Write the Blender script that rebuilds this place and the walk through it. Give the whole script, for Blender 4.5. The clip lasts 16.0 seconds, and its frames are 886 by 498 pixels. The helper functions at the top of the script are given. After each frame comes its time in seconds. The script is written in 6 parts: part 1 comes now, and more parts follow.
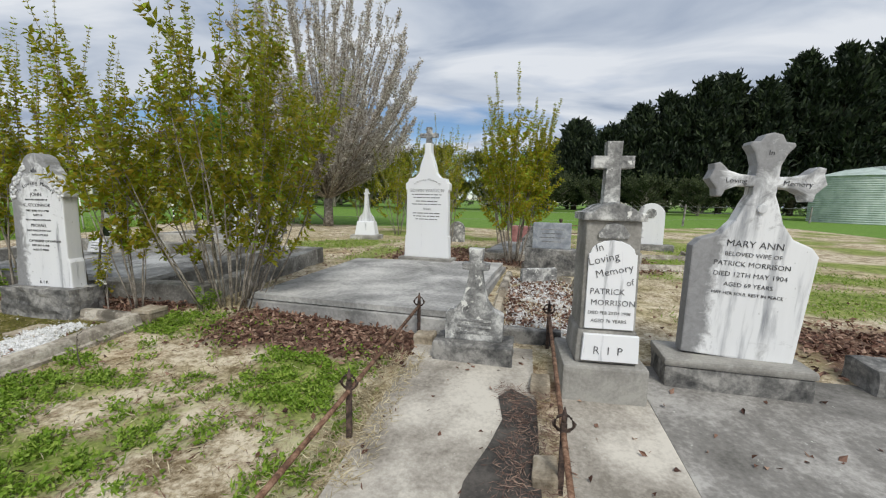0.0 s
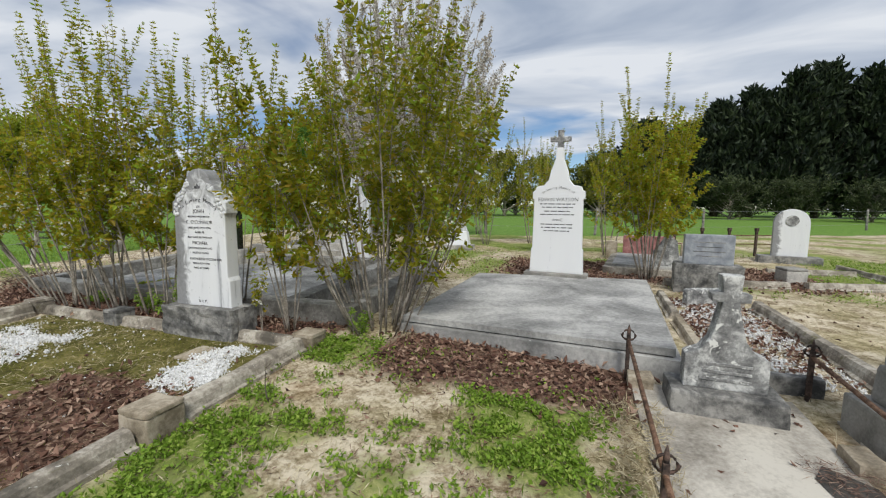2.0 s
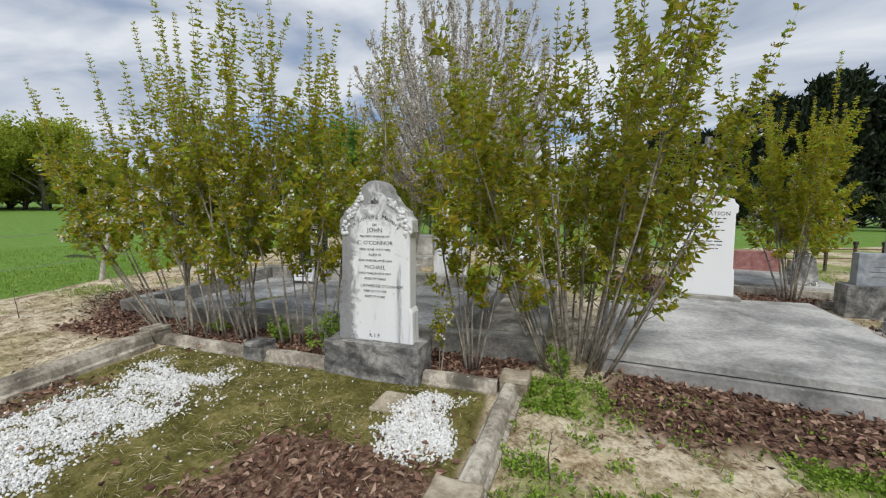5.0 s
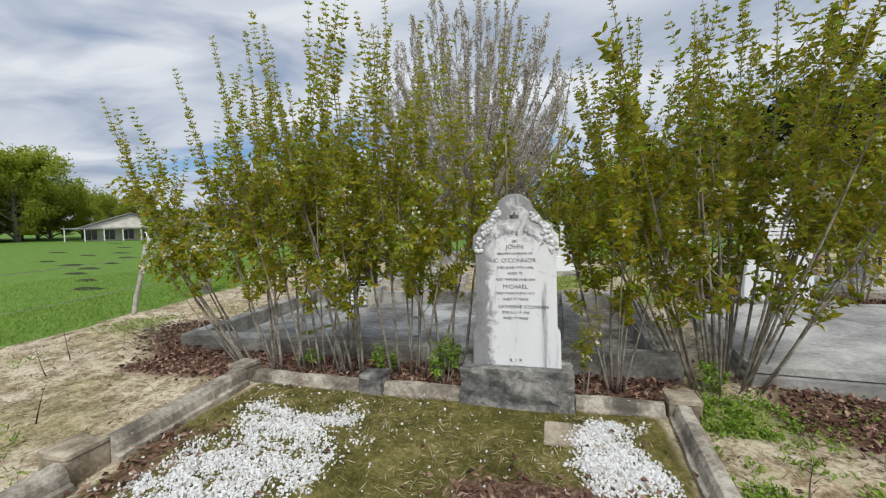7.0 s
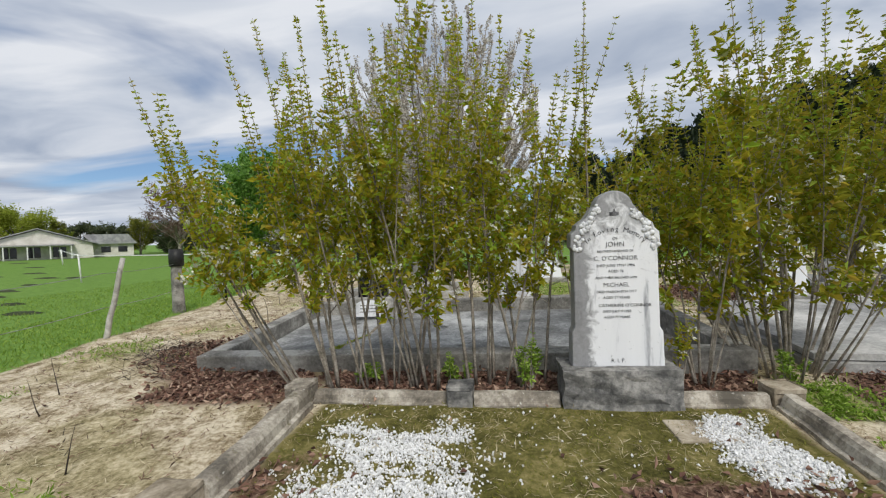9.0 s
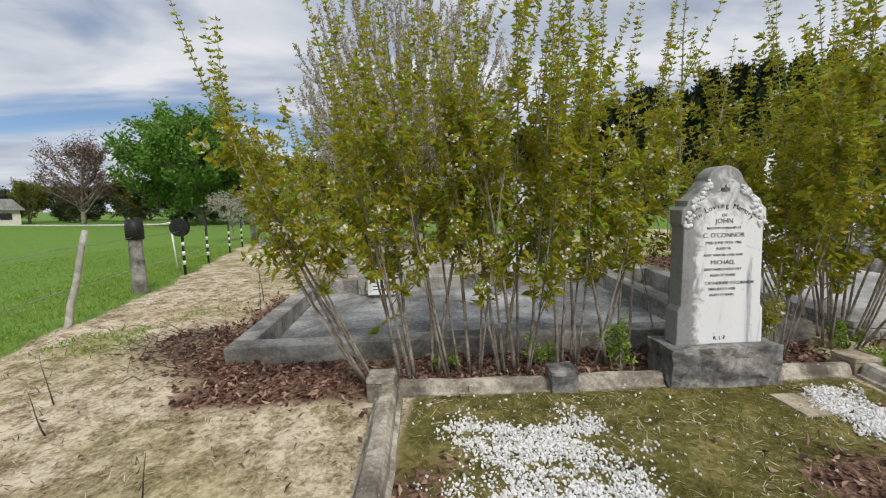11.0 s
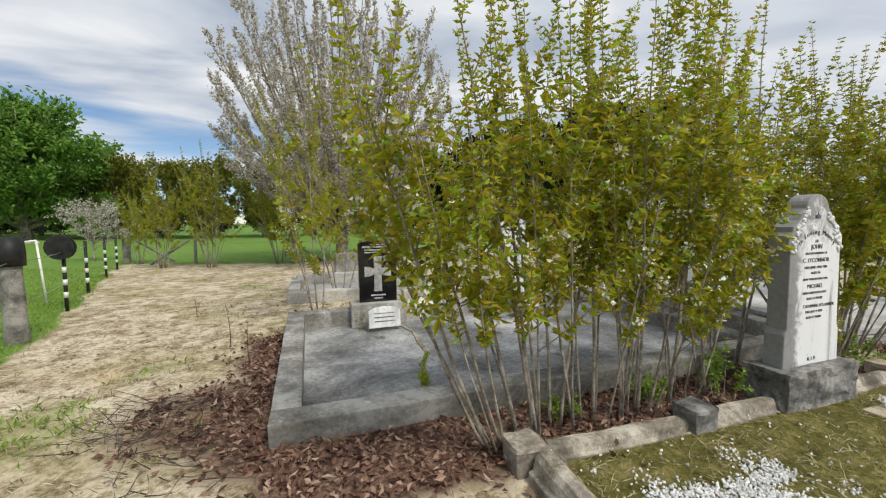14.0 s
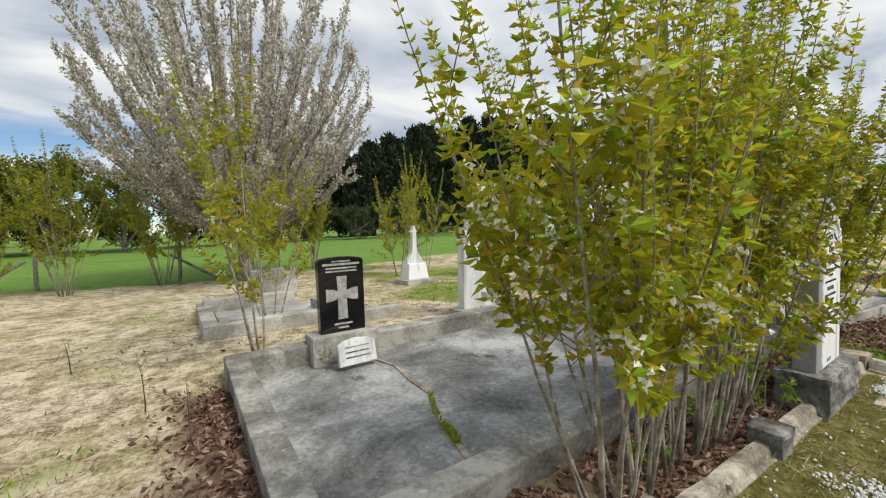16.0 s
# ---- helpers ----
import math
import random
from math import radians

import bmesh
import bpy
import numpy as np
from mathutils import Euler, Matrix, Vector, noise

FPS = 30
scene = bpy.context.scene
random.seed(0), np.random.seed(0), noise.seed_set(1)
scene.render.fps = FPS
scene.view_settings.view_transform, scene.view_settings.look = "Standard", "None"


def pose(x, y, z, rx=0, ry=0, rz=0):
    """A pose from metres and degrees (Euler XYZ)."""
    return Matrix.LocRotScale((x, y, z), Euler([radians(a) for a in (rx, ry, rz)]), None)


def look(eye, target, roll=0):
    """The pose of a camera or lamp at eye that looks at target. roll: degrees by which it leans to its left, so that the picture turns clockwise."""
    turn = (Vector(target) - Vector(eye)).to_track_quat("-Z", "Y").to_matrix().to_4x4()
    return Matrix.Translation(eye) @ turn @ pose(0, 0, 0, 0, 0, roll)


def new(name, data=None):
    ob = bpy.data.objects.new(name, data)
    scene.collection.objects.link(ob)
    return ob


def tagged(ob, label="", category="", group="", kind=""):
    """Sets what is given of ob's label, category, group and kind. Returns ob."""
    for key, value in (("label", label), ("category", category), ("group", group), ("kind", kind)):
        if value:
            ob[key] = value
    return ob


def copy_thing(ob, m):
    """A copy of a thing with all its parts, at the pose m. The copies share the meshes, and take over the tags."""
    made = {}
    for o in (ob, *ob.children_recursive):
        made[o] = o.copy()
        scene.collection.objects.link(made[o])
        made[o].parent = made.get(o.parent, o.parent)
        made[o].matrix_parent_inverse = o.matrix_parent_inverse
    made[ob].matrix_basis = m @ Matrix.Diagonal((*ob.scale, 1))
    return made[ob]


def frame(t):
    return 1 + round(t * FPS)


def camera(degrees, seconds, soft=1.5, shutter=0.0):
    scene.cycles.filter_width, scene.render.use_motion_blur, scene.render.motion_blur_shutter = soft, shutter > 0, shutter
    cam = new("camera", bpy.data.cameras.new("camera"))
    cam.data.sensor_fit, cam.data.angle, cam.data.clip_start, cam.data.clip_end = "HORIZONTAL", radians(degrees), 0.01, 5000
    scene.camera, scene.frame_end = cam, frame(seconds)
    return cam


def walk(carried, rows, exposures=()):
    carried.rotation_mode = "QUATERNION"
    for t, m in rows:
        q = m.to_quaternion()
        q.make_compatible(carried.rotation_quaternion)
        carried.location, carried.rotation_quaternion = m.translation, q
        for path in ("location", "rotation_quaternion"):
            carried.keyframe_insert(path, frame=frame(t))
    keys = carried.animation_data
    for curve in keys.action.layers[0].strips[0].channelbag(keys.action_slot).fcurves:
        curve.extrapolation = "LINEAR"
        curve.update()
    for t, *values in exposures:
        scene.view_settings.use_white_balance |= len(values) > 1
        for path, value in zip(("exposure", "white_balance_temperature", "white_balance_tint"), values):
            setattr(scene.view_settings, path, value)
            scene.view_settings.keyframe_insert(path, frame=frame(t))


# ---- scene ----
cam = camera(95.4, 16.0, 1.2)
METRES, EYE, TILT, LEAN, TURN = 10.3, 1.36, 3.7, 0.0, 10.9
ROWS = [
    (0.0, 0.0, 0.0, 0.0, 0.24, -10.64, -1.27),
    (0.5, -0.0315, 0.0114, -0.0003, 1.98, -10.69, -1.06),
    (1.0, -0.0625, 0.0206, -0.0001, 3.93, -10.44, -0.73),
    (1.5, -0.0931, 0.0348, -0.0002, 5.82, -10.06, -0.36),
    (2.0, -0.1202, 0.0446, 0.0013, 7.29, -9.84, -0.1),
    (2.5, -0.154, 0.047, 0.0036, 8.02, -9.8, -0.11),
    (3.0, -0.1823, 0.0512, 0.0023, 8.17, -9.75, -0.22),
    (3.5, -0.2123, 0.0644, 0.0022, 8.18, -9.76, -0.41),
    (4.0, -0.2409, 0.0719, 0.0034, 7.99, -9.56, -0.58),
    (6.5, -0.3986, 0.0878, 0.0077, 5.73, -7.22, 1.18),
    (7.0, -0.4282, 0.0898, 0.0052, 4.67, -6.52, 1.67),
    (7.5, -0.4586, 0.0971, 0.0053, 3.17, -5.59, 2.14),
    (8.0, -0.4866, 0.099, 0.004, 0.3, -4.43, 2.52),
    (8.5, -0.518, 0.0984, 0.0035, -2.68, -4.23, 2.58),
    (9.0, -0.5459, 0.1051, -0.0026, -3.61, -4.93, 2.0),
    (9.5, -0.5787, 0.1186, -0.0014, -4.88, -6.16, 1.52),
    (12.0, -0.719, 0.176, 0.0007, -18.48, -9.98, -0.0),
    (12.5, -0.7463, 0.1876, 0.0013, -20.44, -9.16, -0.41),
    (13.0, -0.7648, 0.2122, 0.0006, -22.66, -8.33, -0.73),
    (13.5, -0.7821, 0.2392, 0.0016, -25.77, -7.55, -0.93),
    (14.0, -0.7997, 0.2691, 0.0012, -29.26, -7.08, -1.13),
    (14.5, -0.8097, 0.2958, 0.0, -33.28, -6.82, -1.15),
    (15.0, -0.8137, 0.3299, -0.0004, -37.19, -6.58, -1.05),
    (15.5, -0.8225, 0.3581, -0.001, -40.96, -6.28, -0.92),
    (16.0, -0.8368, 0.3853, -0.0002, -44.43, -6.0, -0.76),
]
EXPOSURE = [(0.0, 0.15, 6300, 8.5), (8.0, 0.16, 6300, 9), (11.0, 0.19, 6500, 10), (13.5, 0.30, 6550, 9), (16.0, 0.40, 6700, 7)]
walk(cam, [(t, pose(0, 0, EYE, TILT, LEAN, TURN) @ pose(METRES * x, METRES * y, METRES * z, 90 + pitch, roll, yaw)) for t, x, y, z, yaw, pitch, roll in ROWS], EXPOSURE)

# ---- sky and sun ----
SUN_EL, SUN_AZ = 50.0, 155.0
world = bpy.data.worlds.new("sky_world")
scene.world = world
world.use_nodes = True


def sky_nodes():
    nt = world.node_tree
    nt.nodes.clear()
    N, L = nt.nodes.new, nt.links.new
    out, bg = N("ShaderNodeOutputWorld"), N("ShaderNodeBackground")
    sky = N("ShaderNodeTexSky")
    sky.sky_type, sky.sun_disc = "NISHITA", False
    sky.dust_density, sky.ozone_density, sky.altitude = 0.2, 4.0, 800
    sky.sun_elevation, sky.sun_rotation = radians(SUN_EL), radians(SUN_AZ)
    co = N("ShaderNodeTexCoord")
    sep = N("ShaderNodeSeparateXYZ")
    L(co.outputs["Generated"], sep.inputs[0])
    # cloud deck on a plane overhead
    h = N("ShaderNodeMath"); h.operation = "MAXIMUM"; h.inputs[1].default_value = 0.0
    L(sep.outputs["Z"], h.inputs[0])
    h2 = N("ShaderNodeMath"); h2.operation = "ADD"; h2.inputs[1].default_value = 0.10
    L(h.outputs[0], h2.inputs[0])
    dv = N("ShaderNodeVectorMath"); dv.operation = "DIVIDE"
    cb = N("ShaderNodeCombineXYZ")
    for k in ("X", "Y", "Z"):
        L(h2.outputs[0], cb.inputs[k])
    L(co.outputs["Generated"], dv.inputs[0]); L(cb.outputs[0], dv.inputs[1])
    mp = N("ShaderNodeMapping")
    mp.inputs["Scale"].default_value = (0.55, 1.0, 0.0)
    mp.inputs["Rotation"].default_value = (0, 0, radians(-25))
    mp.inputs["Location"].default_value = (3.1, 1.7, 0)
    L(dv.outputs[0], mp.inputs["Vector"])
    n1 = N("ShaderNodeTexNoise"); n1.inputs["Scale"].default_value = 0.75
    n1.inputs["Detail"].default_value = 6; n1.inputs["Roughness"].default_value = 0.5; n1.inputs["Distortion"].default_value = 0.5
    L(mp.outputs[0], n1.inputs["Vector"])
    n2 = N("ShaderNodeTexNoise"); n2.inputs["Scale"].default_value = 1.7
    n2.inputs["Detail"].default_value = 7; n2.inputs["Roughness"].default_value = 0.5; n2.inputs["Distortion"].default_value = 0.6
    L(mp.outputs[0], n2.inputs["Vector"])
    cover = N("ShaderNodeValToRGB")
    cover.color_ramp.elements[0].position, cover.color_ramp.elements[1].position = 0.30, 0.43
    low = N("ShaderNodeMapRange"); low.inputs["From Min"].default_value, low.inputs["From Max"].default_value = 0.10, 0.26
    low.inputs["To Min"].default_value, low.inputs["To Max"].default_value = -0.24, 0.0
    L(h.outputs[0], low.inputs["Value"])
    thin = N("ShaderNodeMath"); thin.operation = "ADD"
    # the deck breaks low down in the north
    north = N("ShaderNodeMapRange"); north.inputs["From Min"].default_value, north.inputs["From Max"].default_value = 0.90, 0.965
    L(sep.outputs["Y"], north.inputs["Value"])
    gap = N("ShaderNodeMath"); gap.operation = "MULTIPLY"
    L(low.outputs[0], gap.inputs[0]); L(north.outputs[0], gap.inputs[1])
    L(n1.outputs["Fac"], thin.inputs[0]); L(gap.outputs[0], thin.inputs[1])
    L(thin.outputs[0], cover.inputs[0])
    shade = N("ShaderNodeValToRGB")
    e = shade.color_ramp.elements
    e[0].position, e[0].color = 0.32, (0.52, 0.60, 0.75, 1)
    e[1].position, e[1].color = 0.64, (1.10, 1.12, 1.17, 1)
    mid = e.new(0.47); mid.color = (0.80, 0.86, 0.97, 1)
    L(n2.outputs["Fac"], shade.inputs[0])
    blue = N("ShaderNodeMix"); blue.data_type = "RGBA"; blue.blend_type = "MULTIPLY"; blue.inputs[0].default_value = 1.0
    blue.inputs[7].default_value = (SKY, SKY, SKY, 1)
    L(sky.outputs[0], blue.inputs[6])
    cl = N("ShaderNodeMix"); cl.data_type = "RGBA"; cl.blend_type = "MULTIPLY"; cl.inputs[0].default_value = 1.0
    cl.inputs[7].default_value = (CLOUD, CLOUD, CLOUD, 1)
    L(shade.outputs[0], cl.inputs[6])
    mix = N("ShaderNodeMix"); mix.data_type = "RGBA"
    L(cover.outputs[0], mix.inputs[0]); L(blue.outputs[2], mix.inputs[6]); L(cl.outputs[2], mix.inputs[7])
    L(mix.outputs[2], bg.inputs["Color"])
    bg.inputs["Strength"].default_value = 1.0
    L(bg.outputs[0], out.inputs["Surface"])


SKY, CLOUD = 0.085, 0.62
sky_nodes()
sun = new("sun", bpy.data.lights.new("sun", "SUN"))
sun.data.energy, sun.data.angle, sun.data.color = 2.4, radians(18), (1.0, 0.95, 0.86)
sun_from = Vector((math.sin(radians(SUN_AZ)) * math.cos(radians(SUN_EL)), math.cos(radians(SUN_AZ)) * math.cos(radians(SUN_EL)), math.sin(radians(SUN_EL))))
sun.matrix_world = look(sun_from * 50, (0, 0, 0))


# ---- materials ----
def ramp(nt, fac, stops):
    r = nt.nodes.new("ShaderNodeValToRGB")
    els = r.color_ramp.elements
    while len(els) < len(stops):
        els.new(0.5)
    for el, (p, c) in zip(els, stops):
        el.position, el.color = p, (*c, 1)
    nt.links.new(fac, r.inputs[0])
    return r.outputs[0]


def noise_fac(nt, vec, scale, detail=5, rough=0.55, dist=0.0):
    n = nt.nodes.new("ShaderNodeTexNoise")
    n.inputs["Scale"].default_value, n.inputs["Detail"].default_value = scale, detail
    n.inputs["Roughness"].default_value, n.inputs["Distortion"].default_value = rough, dist
    nt.links.new(vec, n.inputs["Vector"])
    return n.outputs["Fac"]


def blend(nt, fac, a, b, mode="MIX"):
    m = nt.nodes.new("ShaderNodeMix")
    m.data_type, m.blend_type = "RGBA", mode
    for sock, v in ((m.inputs[0], fac), (m.inputs[6], a), (m.inputs[7], b)):
        if isinstance(v, (int, float)):
            sock.default_value = v
        elif isinstance(v, tuple):
            sock.default_value = (*v, 1)
        else:
            nt.links.new(v, sock)
    return m.outputs[2]


def calc(nt, op, a, b=0.0, clamp=False):
    m = nt.nodes.new("ShaderNodeMath")
    m.operation, m.use_clamp = op, clamp
    for sock, v in ((m.inputs[0], a), (m.inputs[1], b)):
        if isinstance(v, (int, float)):
            sock.default_value = v
        else:
            nt.links.new(v, sock)
    return m.outputs[0]


def start(name, rough=0.8, metal=0.0, spec=0.3):
    m = bpy.data.materials.new(name)
    m.use_nodes = True
    nt = m.node_tree
    b = nt.nodes["Principled BSDF"]
    b.inputs["Roughness"].default_value, b.inputs["Metallic"].default_value = rough, metal
    b.inputs["Specular IOR Level"].default_value = spec
    co = nt.nodes.new("ShaderNodeTexCoord").outputs["Object"]
    info = nt.nodes.new("ShaderNodeObjectInfo")
    off = nt.nodes.new("ShaderNodeVectorMath"); off.operation = "ADD"
    sc = nt.nodes.new("ShaderNodeMath"); sc.operation = "MULTIPLY"; sc.inputs[1].default_value = 37.0
    nt.links.new(info.outputs["Random"], sc.inputs[0])
    nt.links.new(co, off.inputs[0]); nt.links.new(sc.outputs[0], off.inputs[1])
    return m, nt, b, off.outputs[0]


def bump(nt, b, height, strength, dist=0.01):
    bp = nt.nodes.new("ShaderNodeBump")
    bp.inputs["Strength"].default_value, bp.inputs["Distance"].default_value = strength, dist
    nt.links.new(height, bp.inputs["Height"])
    nt.links.new(bp.outputs[0], b.inputs["Normal"])


def mottled(name, dark, mid, light, scale=3.0, fine=40.0, rough=0.85, bstr=0.5, spots=None, moss=None, spec=0.25, metal=0.0):
    """A weathered mineral or painted surface: large mottling, fine grain, optional lichen spots and moss blotches."""
    m, nt, b, v = start(name, rough, metal, spec)
    big = noise_fac(nt, v, scale, 6, 0.62, 0.4)
    small = noise_fac(nt, v, fine, 6, 0.7)
    f = calc(nt, "ADD", calc(nt, "MULTIPLY", big, 0.7), calc(nt, "MULTIPLY", small, 0.3))
    c = ramp(nt, f, [(0.385, dark), (0.5, mid), (0.605, light)])
    if spots:
        s = noise_fac(nt, v, spots[1], 3, 0.6, 0.6)
        c = blend(nt, ramp(nt, s, [(spots[2], (0, 0, 0)), (spots[2] + 0.05, (1, 1, 1))]), c, spots[0])
    if moss:
        s = noise_fac(nt, v, moss[1], 6, 0.7, 0.2)
        c = blend(nt, ramp(nt, s, [(moss[2], (0, 0, 0)), (moss[2] + 0.12, (1, 1, 1))]), c, moss[0])
    nt.links.new(c, b.inputs["Base Color"])
    bump(nt, b, f, bstr)
    return m


def marble_mat(name, streak=0.55, white=(0.72, 0.73, 0.75), patch=0.6, left=None, crown=None):
    """White marble, grey runs down its face, dark lichen in patches."""
    m, nt, b, v = start(name, 0.6, 0, 0.35)
    mp = nt.nodes.new("ShaderNodeMapping")
    mp.inputs["Scale"].default_value = (9, 9, 1.1)
    nt.links.new(v, mp.inputs["Vector"])
    run = noise_fac(nt, mp.outputs[0], 1.0, 6, 0.6, 0.3)
    c = ramp(nt, run, [(0.30, (0.30, 0.31, 0.33)), (streak, white), (0.8, (0.80, 0.81, 0.82))])
    cloud = noise_fac(nt, v, 4.0, 6, 0.65, 0.5)
    c = blend(nt, ramp(nt, cloud, [(patch, (0, 0, 0)), (patch + 0.12, (0.8, 0.8, 0.8))]), c, (0.36, 0.36, 0.36))
    li = noise_fac(nt, v, 26.0, 4, 0.7, 0.6)
    c = blend(nt, ramp(nt, li, [(patch + 0.04, (0, 0, 0)), (patch + 0.08, (0.6, 0.6, 0.6))]), c, (0.16, 0.16, 0.15))
    if left is not None:
        # grey growth creeping in from one edge and down from the head of the stone
        raw = nt.nodes.new("ShaderNodeTexCoord").outputs["Object"]
        xyz = nt.nodes.new("ShaderNodeSeparateXYZ")
        nt.links.new(raw, xyz.inputs[0])
        rag = calc(nt, "MULTIPLY", calc(nt, "SUBTRACT", noise_fac(nt, v, 7, 6, 0.7, 0.8), 0.5), 0.9)
        side = calc(nt, "MULTIPLY", calc(nt, "SUBTRACT", left, xyz.outputs["X"]), 7.0)
        head = calc(nt, "MULTIPLY", calc(nt, "SUBTRACT", xyz.outputs["Z"], crown), 1.4)
        s = calc(nt, "ADD", calc(nt, "MAXIMUM", side, head), calc(nt, "MULTIPLY", rag, 2.2))
        c = blend(nt, ramp(nt, s, [(0.1, (0, 0, 0)), (0.5, (0.9, 0.9, 0.9))]), c, blend(nt, li, (0.09, 0.09, 0.09), (0.34, 0.34, 0.35)))
    nt.links.new(c, b.inputs["Base Color"])
    bump(nt, b, noise_fac(nt, v, 120, 4), 0.15, 0.004)
    return m


def leaf_mat(name, stops, rough=0.5, glow=0.35):
    m = bpy.data.materials.new(name)
    m.use_nodes = True
    nt = m.node_tree
    b = nt.nodes["Principled BSDF"]
    b.inputs["Roughness"].default_value = rough
    b.inputs["Specular IOR Level"].default_value = 0.35
    geo = nt.nodes.new("ShaderNodeNewGeometry")
    c = ramp(nt, geo.outputs["Random Per Island"], stops)
    nt.links.new(c, b.inputs["Base Color"])
    tr = nt.nodes.new("ShaderNodeBsdfTranslucent")
    nt.links.new(c, tr.inputs["Color"])
    mx = nt.nodes.new("ShaderNodeMixShader")
    mx.inputs[0].default_value = glow
    nt.links.new(b.outputs[0], mx.inputs[1]); nt.links.new(tr.outputs[0], mx.inputs[2])
    nt.links.new(mx.outputs[0], nt.nodes["Material Output"].inputs["Surface"])
    return m


M_concrete = mottled("concrete", (0.17, 0.165, 0.15), (0.32, 0.31, 0.285), (0.54, 0.52, 0.48), 1.8, 30, 0.85, 0.4, ((0.62, 0.62, 0.6), 16, 0.70))
M_slab = mottled("slab_concrete", (0.16, 0.16, 0.155), (0.32, 0.315, 0.305), (0.52, 0.51, 0.49), 1.2, 24, 0.8, 0.3, ((0.62, 0.62, 0.6), 26, 0.71))
M_slab_dark = mottled("dark_slab", (0.10, 0.10, 0.095), (0.25, 0.25, 0.245), (0.50, 0.50, 0.49), 1.3, 26, 0.8, 0.4, ((0.66, 0.66, 0.64), 34, 0.70), ((0.055, 0.055, 0.045), 2.3, 0.60))
M_grave_kerb = mottled("grave_concrete", (0.10, 0.095, 0.085), (0.22, 0.21, 0.19), (0.43, 0.415, 0.38), 2.2, 30, 0.88, 0.5, ((0.58, 0.57, 0.54), 18, 0.69))
M_kerb = mottled("kerb_concrete", (0.11, 0.098, 0.08), (0.255, 0.225, 0.185), (0.52, 0.48, 0.41), 3.5, 35, 0.9, 0.7, ((0.55, 0.54, 0.5), 24, 0.67), ((0.10, 0.095, 0.03), 5, 0.60))
M_kerb_warm = mottled("sandy_kerb", (0.16, 0.13, 0.09), (0.33, 0.28, 0.21), (0.50, 0.44, 0.35), 4, 40, 0.9, 0.6, None, ((0.13, 0.12, 0.05), 6, 0.62))
M_plinth = mottled("plinth_stone", (0.055, 0.055, 0.055), (0.16, 0.157, 0.15), (0.34, 0.33, 0.31), 5, 30, 0.85, 0.9, ((0.36, 0.36, 0.34), 30, 0.70))
M_render = mottled("grey_render", (0.16, 0.155, 0.14), (0.26, 0.25, 0.23), (0.36, 0.35, 0.32), 2.5, 50, 0.85, 0.35)
M_marble = marble_mat("white_marble", 0.38, (0.78, 0.79, 0.81), 0.68)
M_marble_dirty = marble_mat("stained_marble", 0.52, (0.66, 0.67, 0.68), 0.58)
M_marble_aged = marble_mat("aged_marble", 0.42, (0.73, 0.74, 0.76), 0.62, -0.15, 1.20)
M_marble_run = marble_mat("run_stained_marble", 0.47, (0.74, 0.75, 0.76), 0.62, -0.17, 1.22)
M_greystone = mottled("lichen_stone", (0.10, 0.10, 0.10), (0.26, 0.26, 0.255), (0.60, 0.60, 0.58), 7, 50, 0.85, 0.5, ((0.68, 0.68, 0.65), 13, 0.60))
M_granite = mottled("grey_granite", (0.20, 0.22, 0.25), (0.28, 0.30, 0.33), (0.38, 0.40, 0.43), 9, 160, 0.35, 0.05, spec=0.5)
M_redgranite = mottled("red_granite", (0.22, 0.09, 0.085), (0.33, 0.15, 0.14), (0.43, 0.23, 0.21), 9, 140, 0.35, 0.05, spec=0.5)
M_black = mottled("black_granite", (0.004, 0.004, 0.005), (0.007, 0.007, 0.008), (0.014, 0.014, 0.015), 6, 160, 0.12, 0.0, spec=0.5)
M_iron = mottled("dark_iron", (0.025, 0.02, 0.018), (0.07, 0.05, 0.042), (0.15, 0.10, 0.08), 18, 90, 0.85, 0.6)
M_rust = mottled("rusty_iron", (0.06, 0.035, 0.024), (0.17, 0.095, 0.06), (0.30, 0.19, 0.13), 18, 90, 0.85, 0.6)
M_letter = mottled("lead_letters", (0.02, 0.02, 0.022), (0.06, 0.06, 0.064), (0.20, 0.20, 0.21), 14, 80, 0.7, 0.1)
M_engraved = mottled("pale_engraving", (0.22, 0.22, 0.21), (0.34, 0.34, 0.33), (0.46, 0.46, 0.44), 20, 80, 0.6, 0.1)
M_post = mottled("weathered_timber", (0.09, 0.085, 0.075), (0.22, 0.21, 0.19), (0.36, 0.34, 0.31), 6, 60, 0.9, 0.8)
M_palepost = mottled("silvered_timber", (0.24, 0.23, 0.20), (0.40, 0.385, 0.35), (0.56, 0.54, 0.50), 6, 60, 0.9, 0.6)
M_wire = mottled("galvanised_wire", (0.25, 0.25, 0.25), (0.4, 0.4, 0.4), (0.5, 0.5, 0.5), 10, 50, 0.5, 0.1, metal=0.8)
M_whiteplastic = mottled("white_plastic", (0.6, 0.6, 0.58), (0.75, 0.75, 0.73), (0.82, 0.82, 0.8), 6, 40, 0.5, 0.1)
M_blackplastic = mottled("black_plastic", (0.01, 0.01, 0.01), (0.02, 0.02, 0.02), (0.04, 0.04, 0.04), 6, 40, 0.5, 0.1)
M_tank = mottled("pale_green_tank", (0.33, 0.40, 0.36), (0.42, 0.50, 0.46), (0.52, 0.59, 0.55), 1.5, 20, 0.6, 0.2)
M_bark = mottled("grey_bark", (0.13, 0.112, 0.09), (0.26, 0.23, 0.19), (0.44, 0.40, 0.35), 9, 60, 0.9, 0.7)
